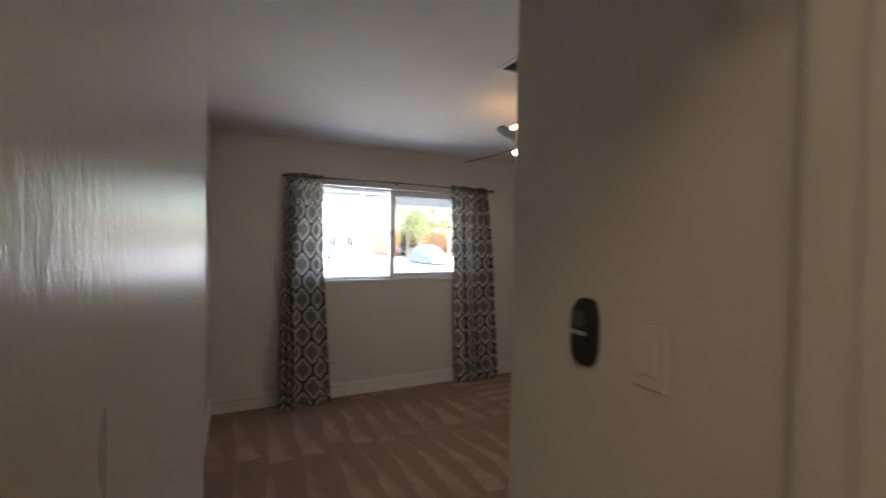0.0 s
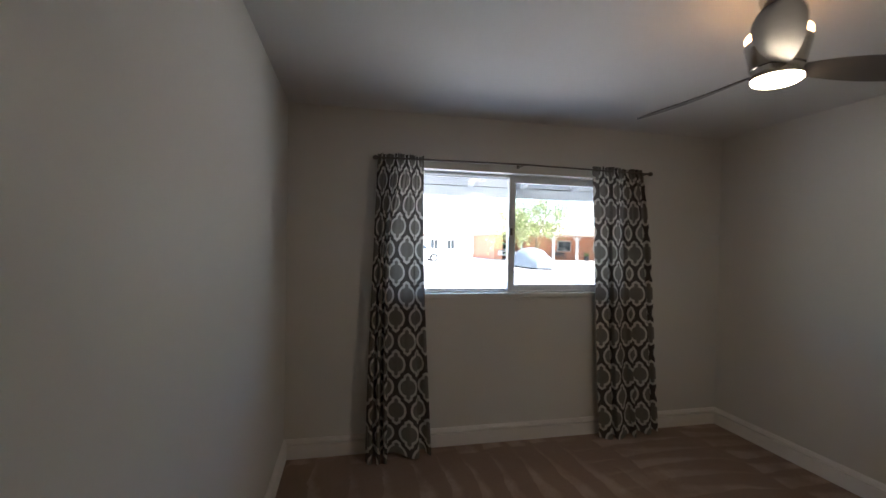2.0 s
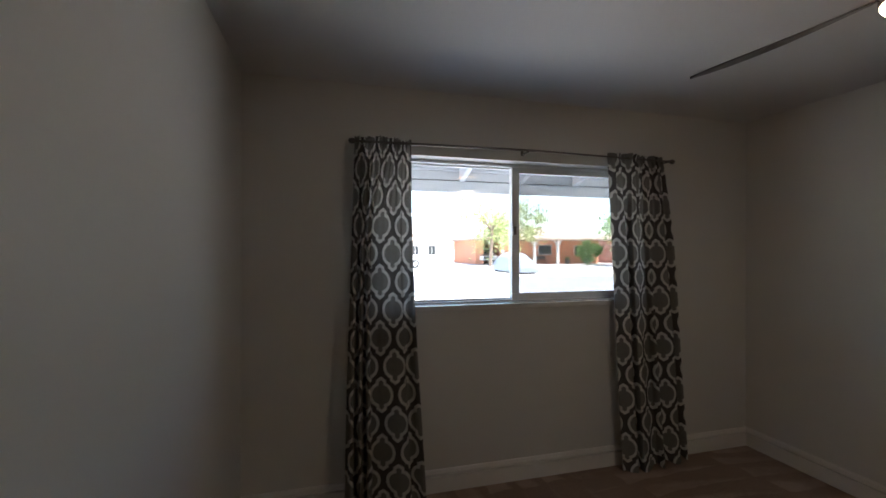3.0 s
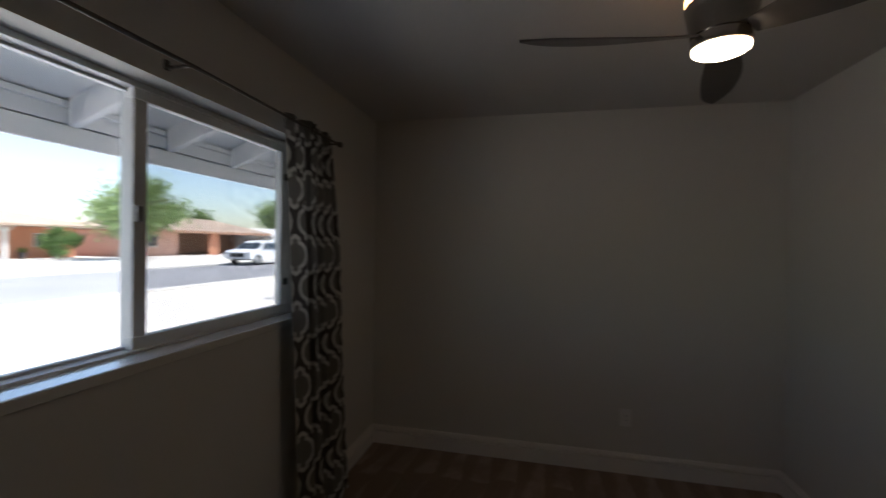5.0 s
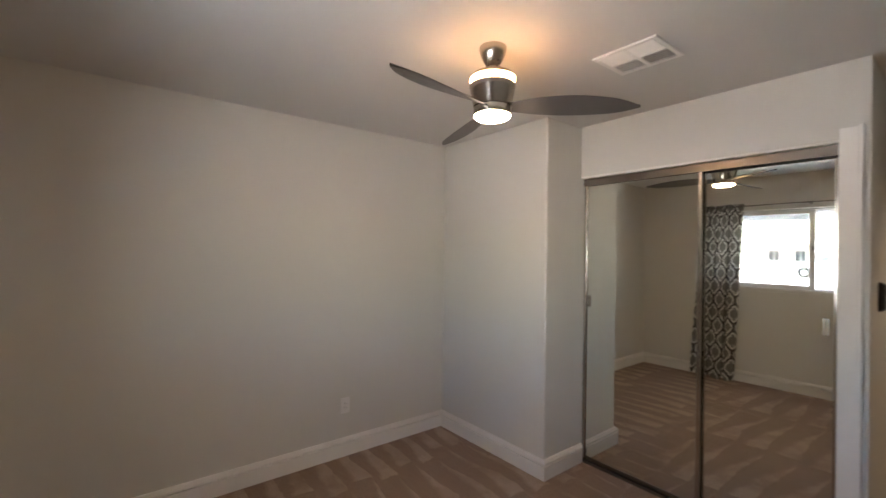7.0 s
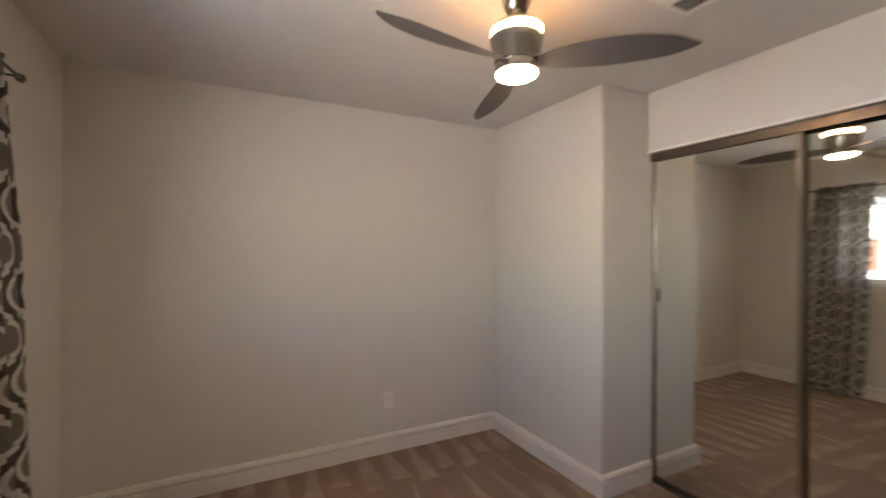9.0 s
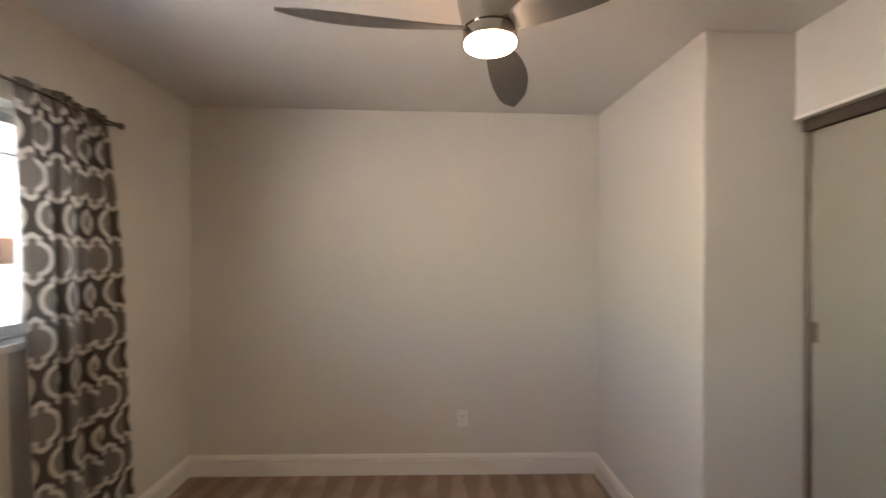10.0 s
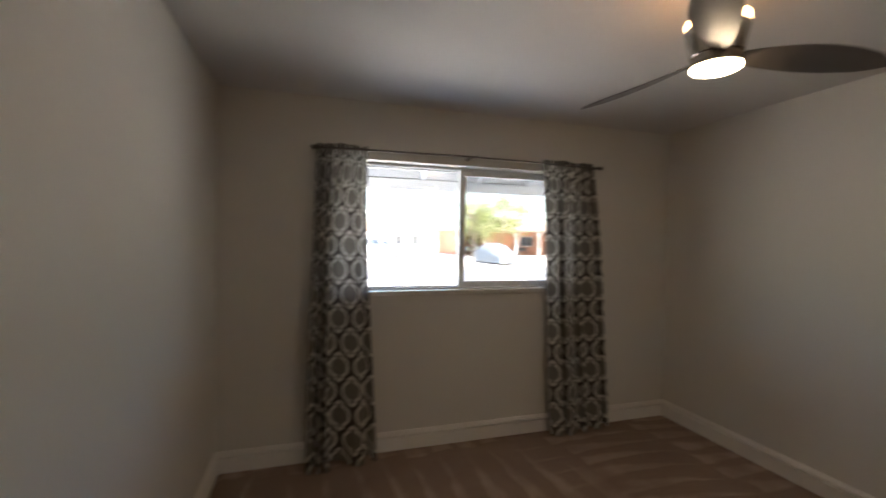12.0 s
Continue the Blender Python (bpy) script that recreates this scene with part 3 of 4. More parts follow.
part("vent_frame", rim, TRIM, vent)
# flat dark sheet on the ceiling; its colour stands in for the duct's shade
part("backing", boxed(-VX + 0.01, VX - 0.01, -VY + 0.01, VY - 0.01, -0.003, -0.0005), DUCT_SHADE, vent, "dark sheet standing in for the shaded duct")
slat_bm = bmesh.new()
box(slat_bm, 0.010, VX - 0.024, -0.0075, 0.0075, -0.0006, 0.0006)
slat_mesh = mesh_of("slat", slat_bm, TRIM)
for sx in (0, 1):
    for sy in (-1, 1):
        for i in range(6):
            ob = new("slat", slat_mesh)
            ob.parent = vent
            x = 0 if sx else -VX + 0.014
            ob.matrix_basis = pose(x, sy * (0.020 + i * 0.0185), -0.0085, 38 * sy, 0, 0)

# ---- curtain rod and curtains ----
RZ, RY = 2.087, YW - 0.080
rail = thing("curtain_rod", (0, RY, RZ), 0, "dark nickel curtain rod with knob finials", "curtain rod")
bm = bmesh.new()
rod_between(bm, (0.598, 0, 0), (1.70, 0, 0.012), 0.0075)
rod_between(bm, (1.70, 0, 0.012), (2.712, 0, 0), 0.0062)
part("rod", bm, ROD, rail, smooth=True)
for x, s in ((0.598, -1), (2.712, 1)):
    f = lathe([(0, 0), (0.009, 0.0), (0.009, 0.008), (0.006, 0.012), (0.012, 0.018), (0.0165, 0.028), (0.0165, 0.036), (0.012, 0.046), (0.004, 0.051), (0, 0.052)], 20)
    bmesh.ops.transform(f, matrix=Matrix.Translation((x, 0, 0)) @ pose(0, 0, 0, 0, 90 * s, 0), verts=f.verts)
    part("finial", f, ROD, rail, smooth=True)
for x, up in ((0.622, 0.0), (1.645, 0.011), (2.690, 0.0)):
    b = bmesh.new()
    box(b, x - 0.010, x + 0.010, 0.075, 0.080, up - 0.018, up + 0.016, bevel=0.001)
    box(b, x - 0.005, x + 0.005, 0.004, 0.075, up - 0.014, up - 0.007)
    box(b, x - 0.006, x + 0.006, -0.010, 0.010, up - 0.014, up - 0.0075)
    part("bracket", b, ROD, rail)


def folds_of(cloth, waves, n, turn=0.0):
    """Runs along the cloth: each (share, swing) is one half fold that swings out by so many radians; gives (x, y) from 0 to 1 wide."""
    total = sum(w for w, _ in waves)
    pts, x, y = [(0.0, 0.0)], 0.0, 0.0
    for i in range(n):
        u, k = (i + 0.5) / n * total, 0
        while k < len(waves) - 1 and u > waves[k][0]:
            u -= waves[k][0]
            k += 1
        heading = waves[k][1] * math.sin(math.pi * min(1.0, u / waves[k][0])) * (1 if k % 2 else -1) + turn
        x += math.cos(heading) / n
        y += math.sin(heading) / n
        pts.append((x, y))
    drift = pts[-1][1] / pts[-1][0]
    mean = sum(q[1] - drift * q[0] for q in pts) / len(pts)
    return [(q[0] / pts[-1][0], (q[1] - drift * q[0] - mean) * cloth) for q in pts]


def curtain(top0, top1, low0, low1, open0, open1, cloth, waves, drift, seed, label):
    """A pocket-top panel: gathered tightly on the rod, opening into deeper, fewer folds towards the floor."""
    rng = random.Random(seed)
    n, k = 300, 60
    ph = [rng.uniform(0, 6.28) for _ in range(6)]
    low = folds_of(cloth, waves, n)
    tucks = [(rng.uniform(0.5, 1.6), rng.uniform(0.9, 1.6)) for _ in range(30)]
    high = folds_of(cloth, tucks, n)
    bm = bmesh.new()
    uv = bm.loops.layers.uv.new("UVMap")
    z_top, z_low = RZ + 0.032, 0.004
    grid = []
    for j in range(k + 1):
        v = (j / k) ** 1.25
        loose = min(1.0, v / 0.30)
        loose = loose * loose * (3 - 2 * loose)
        row = []
        for i in range(n + 1):
            u = i / n
            a0, a1 = top0 + (low0 - top0) * v ** open0, top1 + (low1 - top1) * v ** open1
            xs = high[i][0] + (low[i][0] - high[i][0]) * loose
            x = a0 + (a1 - a0) * xs + 0.006 * math.sin(5 * v + 3 * u + ph[0]) * v
            y = high[i][1] * (1 - 0.9 * loose) + low[i][1] * (0.35 + 0.65 * loose) * (0.85 + 0.38 * v)
            y += 0.004 * math.sin(9 * u + 6 * v + ph[1]) + 0.003 * math.sin(23 * u - 11 * v + ph[3]) * loose
            pinch = math.exp(-((v - 0.018) / 0.012) ** 2)
            y = max(-0.13, min(0.060, y * (1 - 0.30 * pinch) + 0.010))
            hem = max(0.0, 0.006 + 0.55 * y) * max(0.0, (v - 0.9) * 10)
            z = z_top + (z_low - z_top) * v + hem + 0.004 * math.sin(7 * u + ph[4]) * (1 - v)
            if j < 2:
                z += 0.004 * math.sin(60 * u + ph[2]) * math.sin(17 * u + ph[5])
            row.append((bm.verts.new((x, RY - 0.002 + y + 0.010 * pinch - drift * v * v, z)), u * cloth, (1 - v) * (z_top - z_low)))
        grid.append(row)
    for j in range(k):
        for i in range(n):
            q = (grid[j][i], grid[j + 1][i], grid[j + 1][i + 1], grid[j][i + 1])
            f = bm.faces.new([c[0] for c in q])
            for loop, c in zip(f.loops, q):
                loop[uv].uv = (c[1] / 1.13 + 0.03 * seed, c[2] / 1.03)
    ob = new("curtain", mesh_of("curtain", bm, CURTAIN, True))
    return tagged(ob, label, "curtain", "curtains at the window")


LEFT_FOLDS = ((0.5, 1.2), (0.7, 1.6), (0.7, 1.7), (0.8, 1.7), (0.9, 2.0), (0.9, 1.9), (2.4, 0.32), (0.7, 1.4), (0.9, 0.8))
RIGHT_FOLDS = ((1.1, 0.45), (0.6, 1.5), (0.7, 1.6), (1.5, 0.4), (0.5, 1.5), (0.6, 1.5), (1.5, 0.45), (0.6, 1.4), (0.7, 0.9))
curtain(0.582, 0.908, 0.524, 0.984, 0.9, 1.9, 0.86, LEFT_FOLDS, 0.075, 3, "grey trellis-patterned curtain gathered on a rod")
curtain(2.246, 2.690, 2.318, 2.850, 0.9, 0.62, 0.92, RIGHT_FOLDS, 0.045, 8, "grey trellis-patterned curtain hanging beside the window")

# ---- outlet, switch and fan remote ----
outlet = thing("wall_outlet", (XE, 2.804, 0.371), 0, "white duplex outlet on the plain wall", "outlet")
part("cover_plate", boxed(-0.006, 0, -0.036, 0.036, -0.058, 0.058, bevel=0.003), PLATE, outlet)
face = part("socket_face", boxed(-0.0082, -0.006, -0.0165, 0.0165, -0.0335, 0.0335, bevel=0.001), PLATE, outlet)
for z in (-0.017, 0.017):
    for y in (-0.006, 0.006):
        part("slot", boxed(-0.0086, -0.0081, y - 0.001, y + 0.001, z - 0.004, z + 0.005), DARKGREY, face)
    part("ground_hole", boxed(-0.0086, -0.0081, -0.0018, 0.0018, z - 0.011, z - 0.0075), DARKGREY, face)

switch = thing("light_switch", (XN, 1.052, 1.312), 0, "beige rocker light switch on the entry wall", "light switch")
part("switch_plate", boxed(-0.006, 0, -0.037, 0.037, -0.060, 0.060, bevel=0.003), GREIGE_PLATE, switch)
part("rocker", boxed(-0.011, -0.006, -0.017, 0.017, -0.034, 0.034, bevel=0.002), GREIGE_PLATE, switch)

remote = thing("fan_remote", (XN, 1.208, 1.328), 0, "black oval fan remote in a wall cradle", "remote control")


def oval(half_w, half_h, d0, d1, power=3.2, round_to=0.005):
    bm = bmesh.new()
    n = 40
    rings = []
    for d, k in ((d0, 1.0), (d1 - round_to, 1.0), (d1 - round_to * 0.3, 0.95), (d1, 0.84)):
        ring = []
        for i in range(n):
            a = 2 * math.pi * i / n
            c, s = math.cos(a), math.sin(a)
            ring.append(bm.verts.new((-d, half_w * k * math.copysign(abs(c) ** (2 / power), c), half_h * k * math.copysign(abs(s) ** (2 / power), s))))
        rings.append(ring)
    for a, b in zip(rings, rings[1:]):
        for i in range(n):
            j = (i + 1) % n
            bm.faces.new((a[i], a[j], b[j], b[i]))
    bm.faces.new(rings[0])
    bm.faces.new(rings[-1][::-1])
    bmesh.ops.recalc_face_normals(bm, faces=bm.faces)
    return bm


part("cradle", oval(0.034, 0.073, 0.0, 0.016), BLACK, remote, smooth=True)
body = part("handset", oval(0.028, 0.066, 0.0165, 0.026), BLACK, remote, smooth=True)
pad = oval(0.017, 0.018, 0.0262, 0.0280, 2.0, 0.001)
bmesh.ops.translate(pad, vec=(0, 0, 0.030), verts=pad.verts)
part("button_pad", pad, DARKGREY, body, "dark grey round button pad", smooth=True)
part("silver_bar", boxed(-0.0305, -0.0262, -0.022, 0.022, -0.004, 0.004, bevel=0.001), SILVER, body, "silver bar")

# ---- hall lamp ----
hall_lamp = thing("hall_ceiling_light", (-0.25, 0.18, H), 0, "round flush hall ceiling lamp, lit", "ceiling light")
part("lamp_base", lathe([(0, 0), (0.21, 0), (0.21, -0.02), (0, -0.02)], 32), NICKEL, hall_lamp, smooth=True)
part("lamp_shade", lathe([(0.20, -0.0205), (0.20, -0.04), (0.16, -0.075), (0.08, -0.09), (0, -0.093)], 32), HALL_LENS, hall_lamp, "glowing opal shade", smooth=True)


# ---- outside ----
GZ = -0.08
structure("ground", boxed(-400, 500, YO, 900, GZ - 0.5, GZ), CONCRETE, "pale sunlit concrete and gravel ground", "ground")
structure("road", boxed(-200, 300, 15.0, 23.9, GZ - 0.02, GZ + 0.004), ASPHALT, "grey asphalt street", "road")
for y0, y1 in ((14.75, 15.0), (23.9, 24.15)):
    structure("kerb", boxed(-200, 300, y0, y1, GZ - 0.02, GZ + 0.09, bevel=0.02), CONCRETE, "pale concrete kerb", "kerb")

porch = thing("porch_roof", (0, 0, 0), 0, "white painted porch roof with exposed rafters", "porch roof", kind="structure")
EY, Z0, Z1 = 5.72, 2.50, 2.205    # eave line, deck height at the wall and at the eave
slope = (Z1 - Z0) / (EY - YO)


def deck_z(y):
    return Z0 + slope * (y - YO)


def prism(x0, x1, side):
    """A board: an outline in y and z drawn out along x."""
    bm = bmesh.new()
    l = [bm.verts.new((x0, y, z)) for y, z in side]
    h = [bm.verts.new((x1, y, z)) for y, z in side]
    bm.faces.new(l)
    bm.faces.new(h[::-1])
    for p in range(len(side)):
        q = (p + 1) % len(side)
        bm.faces.new((l[p], h[p], h[q], l[q]))
    bmesh.ops.recalc_face_normals(bm, faces=bm.faces)
    return bm


planks = 4
for i in range(planks):
    y0, y1 = YO + (EY - YO) * i / planks + 0.004, YO + (EY - YO) * (i + 1) / planks - 0.004
    part("plank", prism(-4, 9, [(y0, deck_z(y0)), (y1, deck_z(y1)), (y1, deck_z(y1) + 0.02), (y0, deck_z(y0) + 0.02)]), SOFFIT, porch)
part("roof_cover", prism(-4, 9, [(YO, Z0 + 0.022), (EY + 0.04, Z1 + 0.010), (EY + 0.04, Z1 + 0.05), (YO, Z0 + 0.06)]), SHINGLE, porch)
part("fascia", boxed(-4, 9, EY, EY + 0.035, 1.985, 2.085, bevel=0.003), SOFFIT, porch)
part("fascia", boxed(-4, 9, EY + 0.006, EY + 0.035, 2.094, Z1 + 0.005, bevel=0.003), SOFFIT, porch)
# added dark strip: its colour gives the slit between the boards its shade
part("joint_shade_strip", boxed(-4, 9, EY + 0.0352, EY + 0.046, 1.99, Z1 + 0.004), SHADE, porch, "added dark strip standing in for shade in the fascia joint")
part("cleat", boxed(-4, 9, EY - 0.028, EY + 0.004, Z1 - 0.034, Z1 - 0.004, bevel=0.002), SOFFIT, porch)
for i in range(20):
    x = 1.555 + (i - 8) * 0.565
    part("rafter", prism(x, x + 0.045, [(YO, Z0 - 0.14), (EY - 0.03, Z1 - 0.13), (EY - 0.03, Z1 + 0.008), (YO, Z0 - 0.002)]), SOFFIT, porch)
structure("roof", boxed(-4, 9, -1.5, YO, 2.66, 2.74), SHINGLE, "tan shingle roof above the room", "roof")
front = bmesh.new()
box(front, -4, XW - T, YO - 0.12, YO, GZ, 2.66)
box(front, XE + T, 9, YO - 0.12, YO, GZ, 2.66)
box(front, XW - T, XE + T, YO - 0.12, YO, GZ, -0.12)
structure("wall_outside", front, WHITE_WASH, "white stucco front of the house", "wall")


def hip_roof(bm, x0, x1, y0, y1, z, rise, over):
    x0, x1, y0, y1 = x0 - over, x1 + over, y0 - over, y1 + over
    run = (y1 - y0) / 2
    base = [bm.verts.new(v) for v in ((x0, y0, z), (x1, y0, z), (x1, y1, z), (x0, y1, z))]
    lip = [bm.verts.new((v.co.x, v.co.y, z + 0.16)) for v in base]
    a, b = bm.verts.new((x0 + run, y0 + run, z + rise)), bm.verts.new((x1 - run, y0 + run, z + rise))
    bm.faces.new(base[::-1])
    for i in range(4):
        j = (i + 1) % 4
        bm.faces.new((base[i], base[j], lip[j], lip[i]))
    bm.faces.new((lip[0], lip[1], b, a))
    bm.faces.new((lip[2], lip[3], a, b))
    bm.faces.new((lip[1], lip[2], b))
    bm.faces.new((lip[3], lip[0], a))
    bmesh.ops.recalc_face_normals(bm, faces=bm.faces)
    return bm


def house(x, y, wide, deep, wall, label, port, windows, posts, eave=2.35, rise=1.5, turn=0.0, lead=2.2, edge=None, post_paint=None, post_half=0.11, gable=None):
    """A low ranch house that faces the street: recessed wall under a wide eave, with a carport gap, posts and windows."""
    h = thing("house", (x, y, GZ), turn, label, "house", "houses across the street")
    bm = bmesh.new()
    a, b = port
    if b > a:
        if a > 0:
            box(bm, 0, a, lead, deep, 0, eave)
        box(bm, b, wide, lead, deep, 0, eave)
        box(bm, a, b, deep - 0.3, deep, 0, eave)
    else:
        box(bm, 0, wide, lead, deep, 0, eave)
    part("wall", bm, wall, h)
    if b > a:
        # where edge is given, its brown puts the carport's shade into the wall colour
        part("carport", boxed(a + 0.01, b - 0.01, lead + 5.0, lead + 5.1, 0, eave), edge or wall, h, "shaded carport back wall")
    part("roof", hip_roof(bmesh.new(), 0, wide, 0, deep, eave, rise, 0.5), SHINGLE, h, "tan shingle roof")
    for wx, wz, ww, wh in windows:
        w = part("window", boxed(wx, wx + ww, lead - 0.05, lead - 0.005, wz, wz + wh), WHITE_WASH, h, "white framed window")
        part("pane", boxed(wx + 0.07, wx + ww / 2 - 0.03, lead - 0.07, lead - 0.05, wz + 0.07, wz + wh - 0.07), DARK_GLASS, w)
        part("pane", boxed(wx + ww / 2 + 0.03, wx + ww - 0.07, lead - 0.07, lead - 0.05, wz + 0.07, wz + wh - 0.07), DARK_GLASS, w)
    for px in posts:
        p = bmesh.new()
        box(p, px - post_half, px + post_half, 0.1, 0.32, 0, eave, bevel=0.01)
        for s in (-1, 1) if post_half < 0.3 else ():
            br = [(px + s * 0.11, 0.15, eave - 0.55), (px + s * 0.55, 0.15, eave - 0.02), (px + s * 0.42, 0.15, eave - 0.02), (px + s * 0.11, 0.15, eave - 0.40)]
            l = [p.verts.new(v) for v in br]
            r = [p.verts.new((v[0], 0.27, v[2])) for v in br]
            p.faces.new(l)
            p.faces.new(r[::-1])
            for i in range(4):
                j = (i + 1) % 4
                p.faces.new((l[i], r[i], r[j], l[j]))
        bmesh.ops.recalc_face_normals(p, faces=p.faces)
        part("post", p, post_paint or WHITE_WASH, h, "wide brick carport post" if post_paint else "white porch post with braces")
    if gable:
        g0, g1, apex = gable
        outline = [(g0, 0), (g1, 0), (g1, eave), ((g0 + g1) / 2, apex), (g0, eave)]
        g = bmesh.new()
        near = [g.verts.new((gx, -0.9, gz)) for gx, gz in outline]
        far = [g.verts.new((gx, deep / 2, gz)) for gx, gz in outline]
        g.faces.new(near)
        g.faces.new(far[::-1])
        for i in range(5):
            g.faces.new((near[i], near[(i + 1) % 5], far[(i + 1) % 5], far[i]))
        bmesh.ops.recalc_face_normals(g, faces=g.faces)
        part("gable_wing", g, WHITE_WASH, h, "white gabled garage wing")
        part("gable_vent", boxed((g0 + g1) / 2 - 0.35, (g0 + g1) / 2 + 0.35, -0.93, -0.895, eave + 0.15, eave + 0.45), SHADE, h, "small dark gable vent")
    if edge:
        part("fascia", boxed(-0.52, wide + 0.52, -0.54, -0.505, eave - 0.10, eave + 0.17), edge, h, "brown fascia board")
    return h


house(14.9, 40.9, 14.5, 10.0, BRICK, "orange brick ranch house with white porch posts", (0.9, 2.7),
      [(7.1, 0.95, 1.6, 1.1), (11.4, 0.9, 1.6, 1.1)], (0.95, 2.2, 5.65, 8.3, 11.6), eave=2.5)
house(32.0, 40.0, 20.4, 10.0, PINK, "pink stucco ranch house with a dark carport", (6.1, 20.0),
      [(1.6, 0.9, 2.0, 1.2)], (10.35,), eave=2.5, rise=1.8, lead=0.9, edge=FASCIA_AND_SHADE, post_paint=BRICK, post_half=0.75, gable=(19.9, 25.6, 3.5))
house(62.0, 46.0, 14.0, 9.0, PINK, "pale stucco ranch house down the street", (0, 0), [(3.0, 0.9, 1.8, 1.2), (9.0, 0.9, 1.8, 1.2)], (), lead=0.6)
house(-4.0, 47.0, 16.3, 10.0, WHITE_WASH, "white ranch house with blue-grey windows", (0, 0), [(13.0, 0.9, 0.9, 1.1), (14.9, 0.9, 0.9, 1.1), (3.0, 0.9, 1.8, 1.1)], (), lead=0.6)

side_wall = thing("garden_wall", (11.2, 4.9, GZ), 0, "low white painted block garden wall", "garden wall")
part("wall_body", boxed(0, 0.2, 0, 5.6, 0, 0.96, bevel=0.01), WHITE_WASH, side_wall)
part("coping", boxed(-0.03, 0.23, -0.03, 5.63, 0.96, 1.03, bevel=0.01), WHITE_WASH, side_wall)


def wheel(parent, x, y, r=0.34, w=0.22):
    t = lathe([(0, -w / 2), (r * 0.55, -w / 2), (r * 0.6, -w / 2 - 0.005), (r * 0.94, -w / 2), (r, -w / 2 + 0.03), (r, w / 2 - 0.03), (r * 0.94, w / 2), (0, w / 2)], 24)
    m = Matrix.Translation((x, y, r)) @ pose(0, 0, 0, 90, 0, 0)
    bmesh.ops.transform(t, matrix=m, verts=t.verts)
    tyre = part("wheel", t, TYRE, parent, "black tyre", smooth=True)
    d = lathe([(0, -w / 2 - 0.012), (r * 0.3, -w / 2 - 0.012), (r * 0.56, -w / 2 - 0.004), (r * 0.56, w / 2 + 0.004), (r * 0.3, w / 2 + 0.012), (0, w / 2 + 0.012)], 20)
    bmesh.ops.transform(d, matrix=m, verts=d.verts)
    part("rim", d, SILVER, tyre, "silver wheel rim", smooth=True)


def shell(outline, half, taper, bm=None):
    """A vehicle body: side outline points (x, z) swept across the width, drawn in towards the roof by taper(z)."""
    bm = bm or bmesh.new()
    rings = []
    for s in (-1.0, -0.92, 0.92, 1.0):
        k = 0.97 if abs(s) == 1.0 else 1.0
        mid_z = sum(p[1] for p in outline) / len(outline)
        rings.append([bm.verts.new((x, s * half * taper(z), mid_z + (z - mid_z) * (k if abs(s) == 1.0 else 1.0))) for x, z in outline])
    n = len(outline)
    for a, b in zip(rings, rings[1:]):
        for i in range(n):
            j = (i + 1) % n
            bm.faces.new((a[i], a[j], b[j], b[i]))
    bm.faces.new(rings[0][::-1])
    bm.faces.new(rings[-1])
    bmesh.ops.recalc_face_normals(bm, faces=bm.faces)
    return bm


def suv(x, y, turn, paint, label, group="parked cars"):
    c = thing("car", (x, y, GZ + 0.004), turn, label, "car", group)
    side_line = [(-2.28, 0.45), (-2.34, 0.62), (-2.30, 0.86), (-2.10, 0.98), (-1.25, 1.08), (-0.60, 1.50), (-0.20, 1.64), (0.6, 1.68), (1.5, 1.62), (2.02, 1.46), (2.24, 1.08), (2.30, 0.80), (2.26, 0.45),
                 (1.85, 0.33), (1.75, 0.62), (1.40, 0.74), (1.05, 0.62), (0.98, 0.30), (-0.95, 0.30), (-1.02, 0.62), (-1.38, 0.74), (-1.72, 0.62), (-1.82, 0.36)]
    part("body", shell(side_line, 0.92, lambda z: 1.0 if z < 1.0 else 1.0 - 0.22 * (z - 1.0) / 0.68), paint, c, smooth=True)
    for s in (-1, 1):
        for a, b, e, f in ((-0.92, -0.42, -0.05, -0.05), (0.03, 0.03, 0.82, 0.82), (0.90, 0.90, 1.75, 1.50)):
            g = bmesh.new()
            q = [(a, s * 0.925, 1.10), (e if e > a else a + 0.8, s * 0.925, 1.10), (f, s * 0.815, 1.52), (b, s * 0.815, 1.52)]
            l = [g.verts.new(v) for v in q]
            r = [g.verts.new((v[0], v[1] * 0.97, v[2])) for v in q]
            g.faces.new(l)
            g.faces.new(r[::-1])
            for i in range(4):
                j = (i + 1) % 4
                g.faces.new((l[i], r[i], r[j], l[j]))
            bmesh.ops.recalc_face_normals(g, faces=g.faces)
            part("side_window", g, DARK_GLASS, c)
    g = bmesh.new()
    q = [(-1.22, -0.80, 1.11), (-1.22, 0.80, 1.11), (-0.62, 0.70, 1.505), (-0.62, -0.70, 1.505)]
    l = [g.verts.new((v[0] - 0.02, v[1], v[2] + 0.012)) for v in q]
    r = [g.verts.new((v[0] + 0.02, v[1], v[2] - 0.02)) for v in q]
    g.faces.new(l)
    g.faces.new(r[::-1])
    for i in range(4):
        j = (i + 1) % 4
        g.faces.new((l[i], r[i], r[j], l[j]))
    bmesh.ops.recalc_face_normals(g, faces=g.faces)
    part("windscreen", g, DARK_GLASS, c)
    part("grille", boxed(-2.36, -2.30, -0.5, 0.5, 0.55, 0.82, bevel=0.02), TYRE, c, "dark front grille")
    for s in (-1, 1):
        part("headlight", boxed(-2.335, -2.20, s * 0.72 - 0.16, s * 0.72 + 0.16, 0.74, 0.88, bevel=0.02), SILVER, c, "clear headlight")
    for wx in (-1.40, 1.38):
        for wy in (-0.80, 0.80):
            wheel(c, wx, wy)
    return c


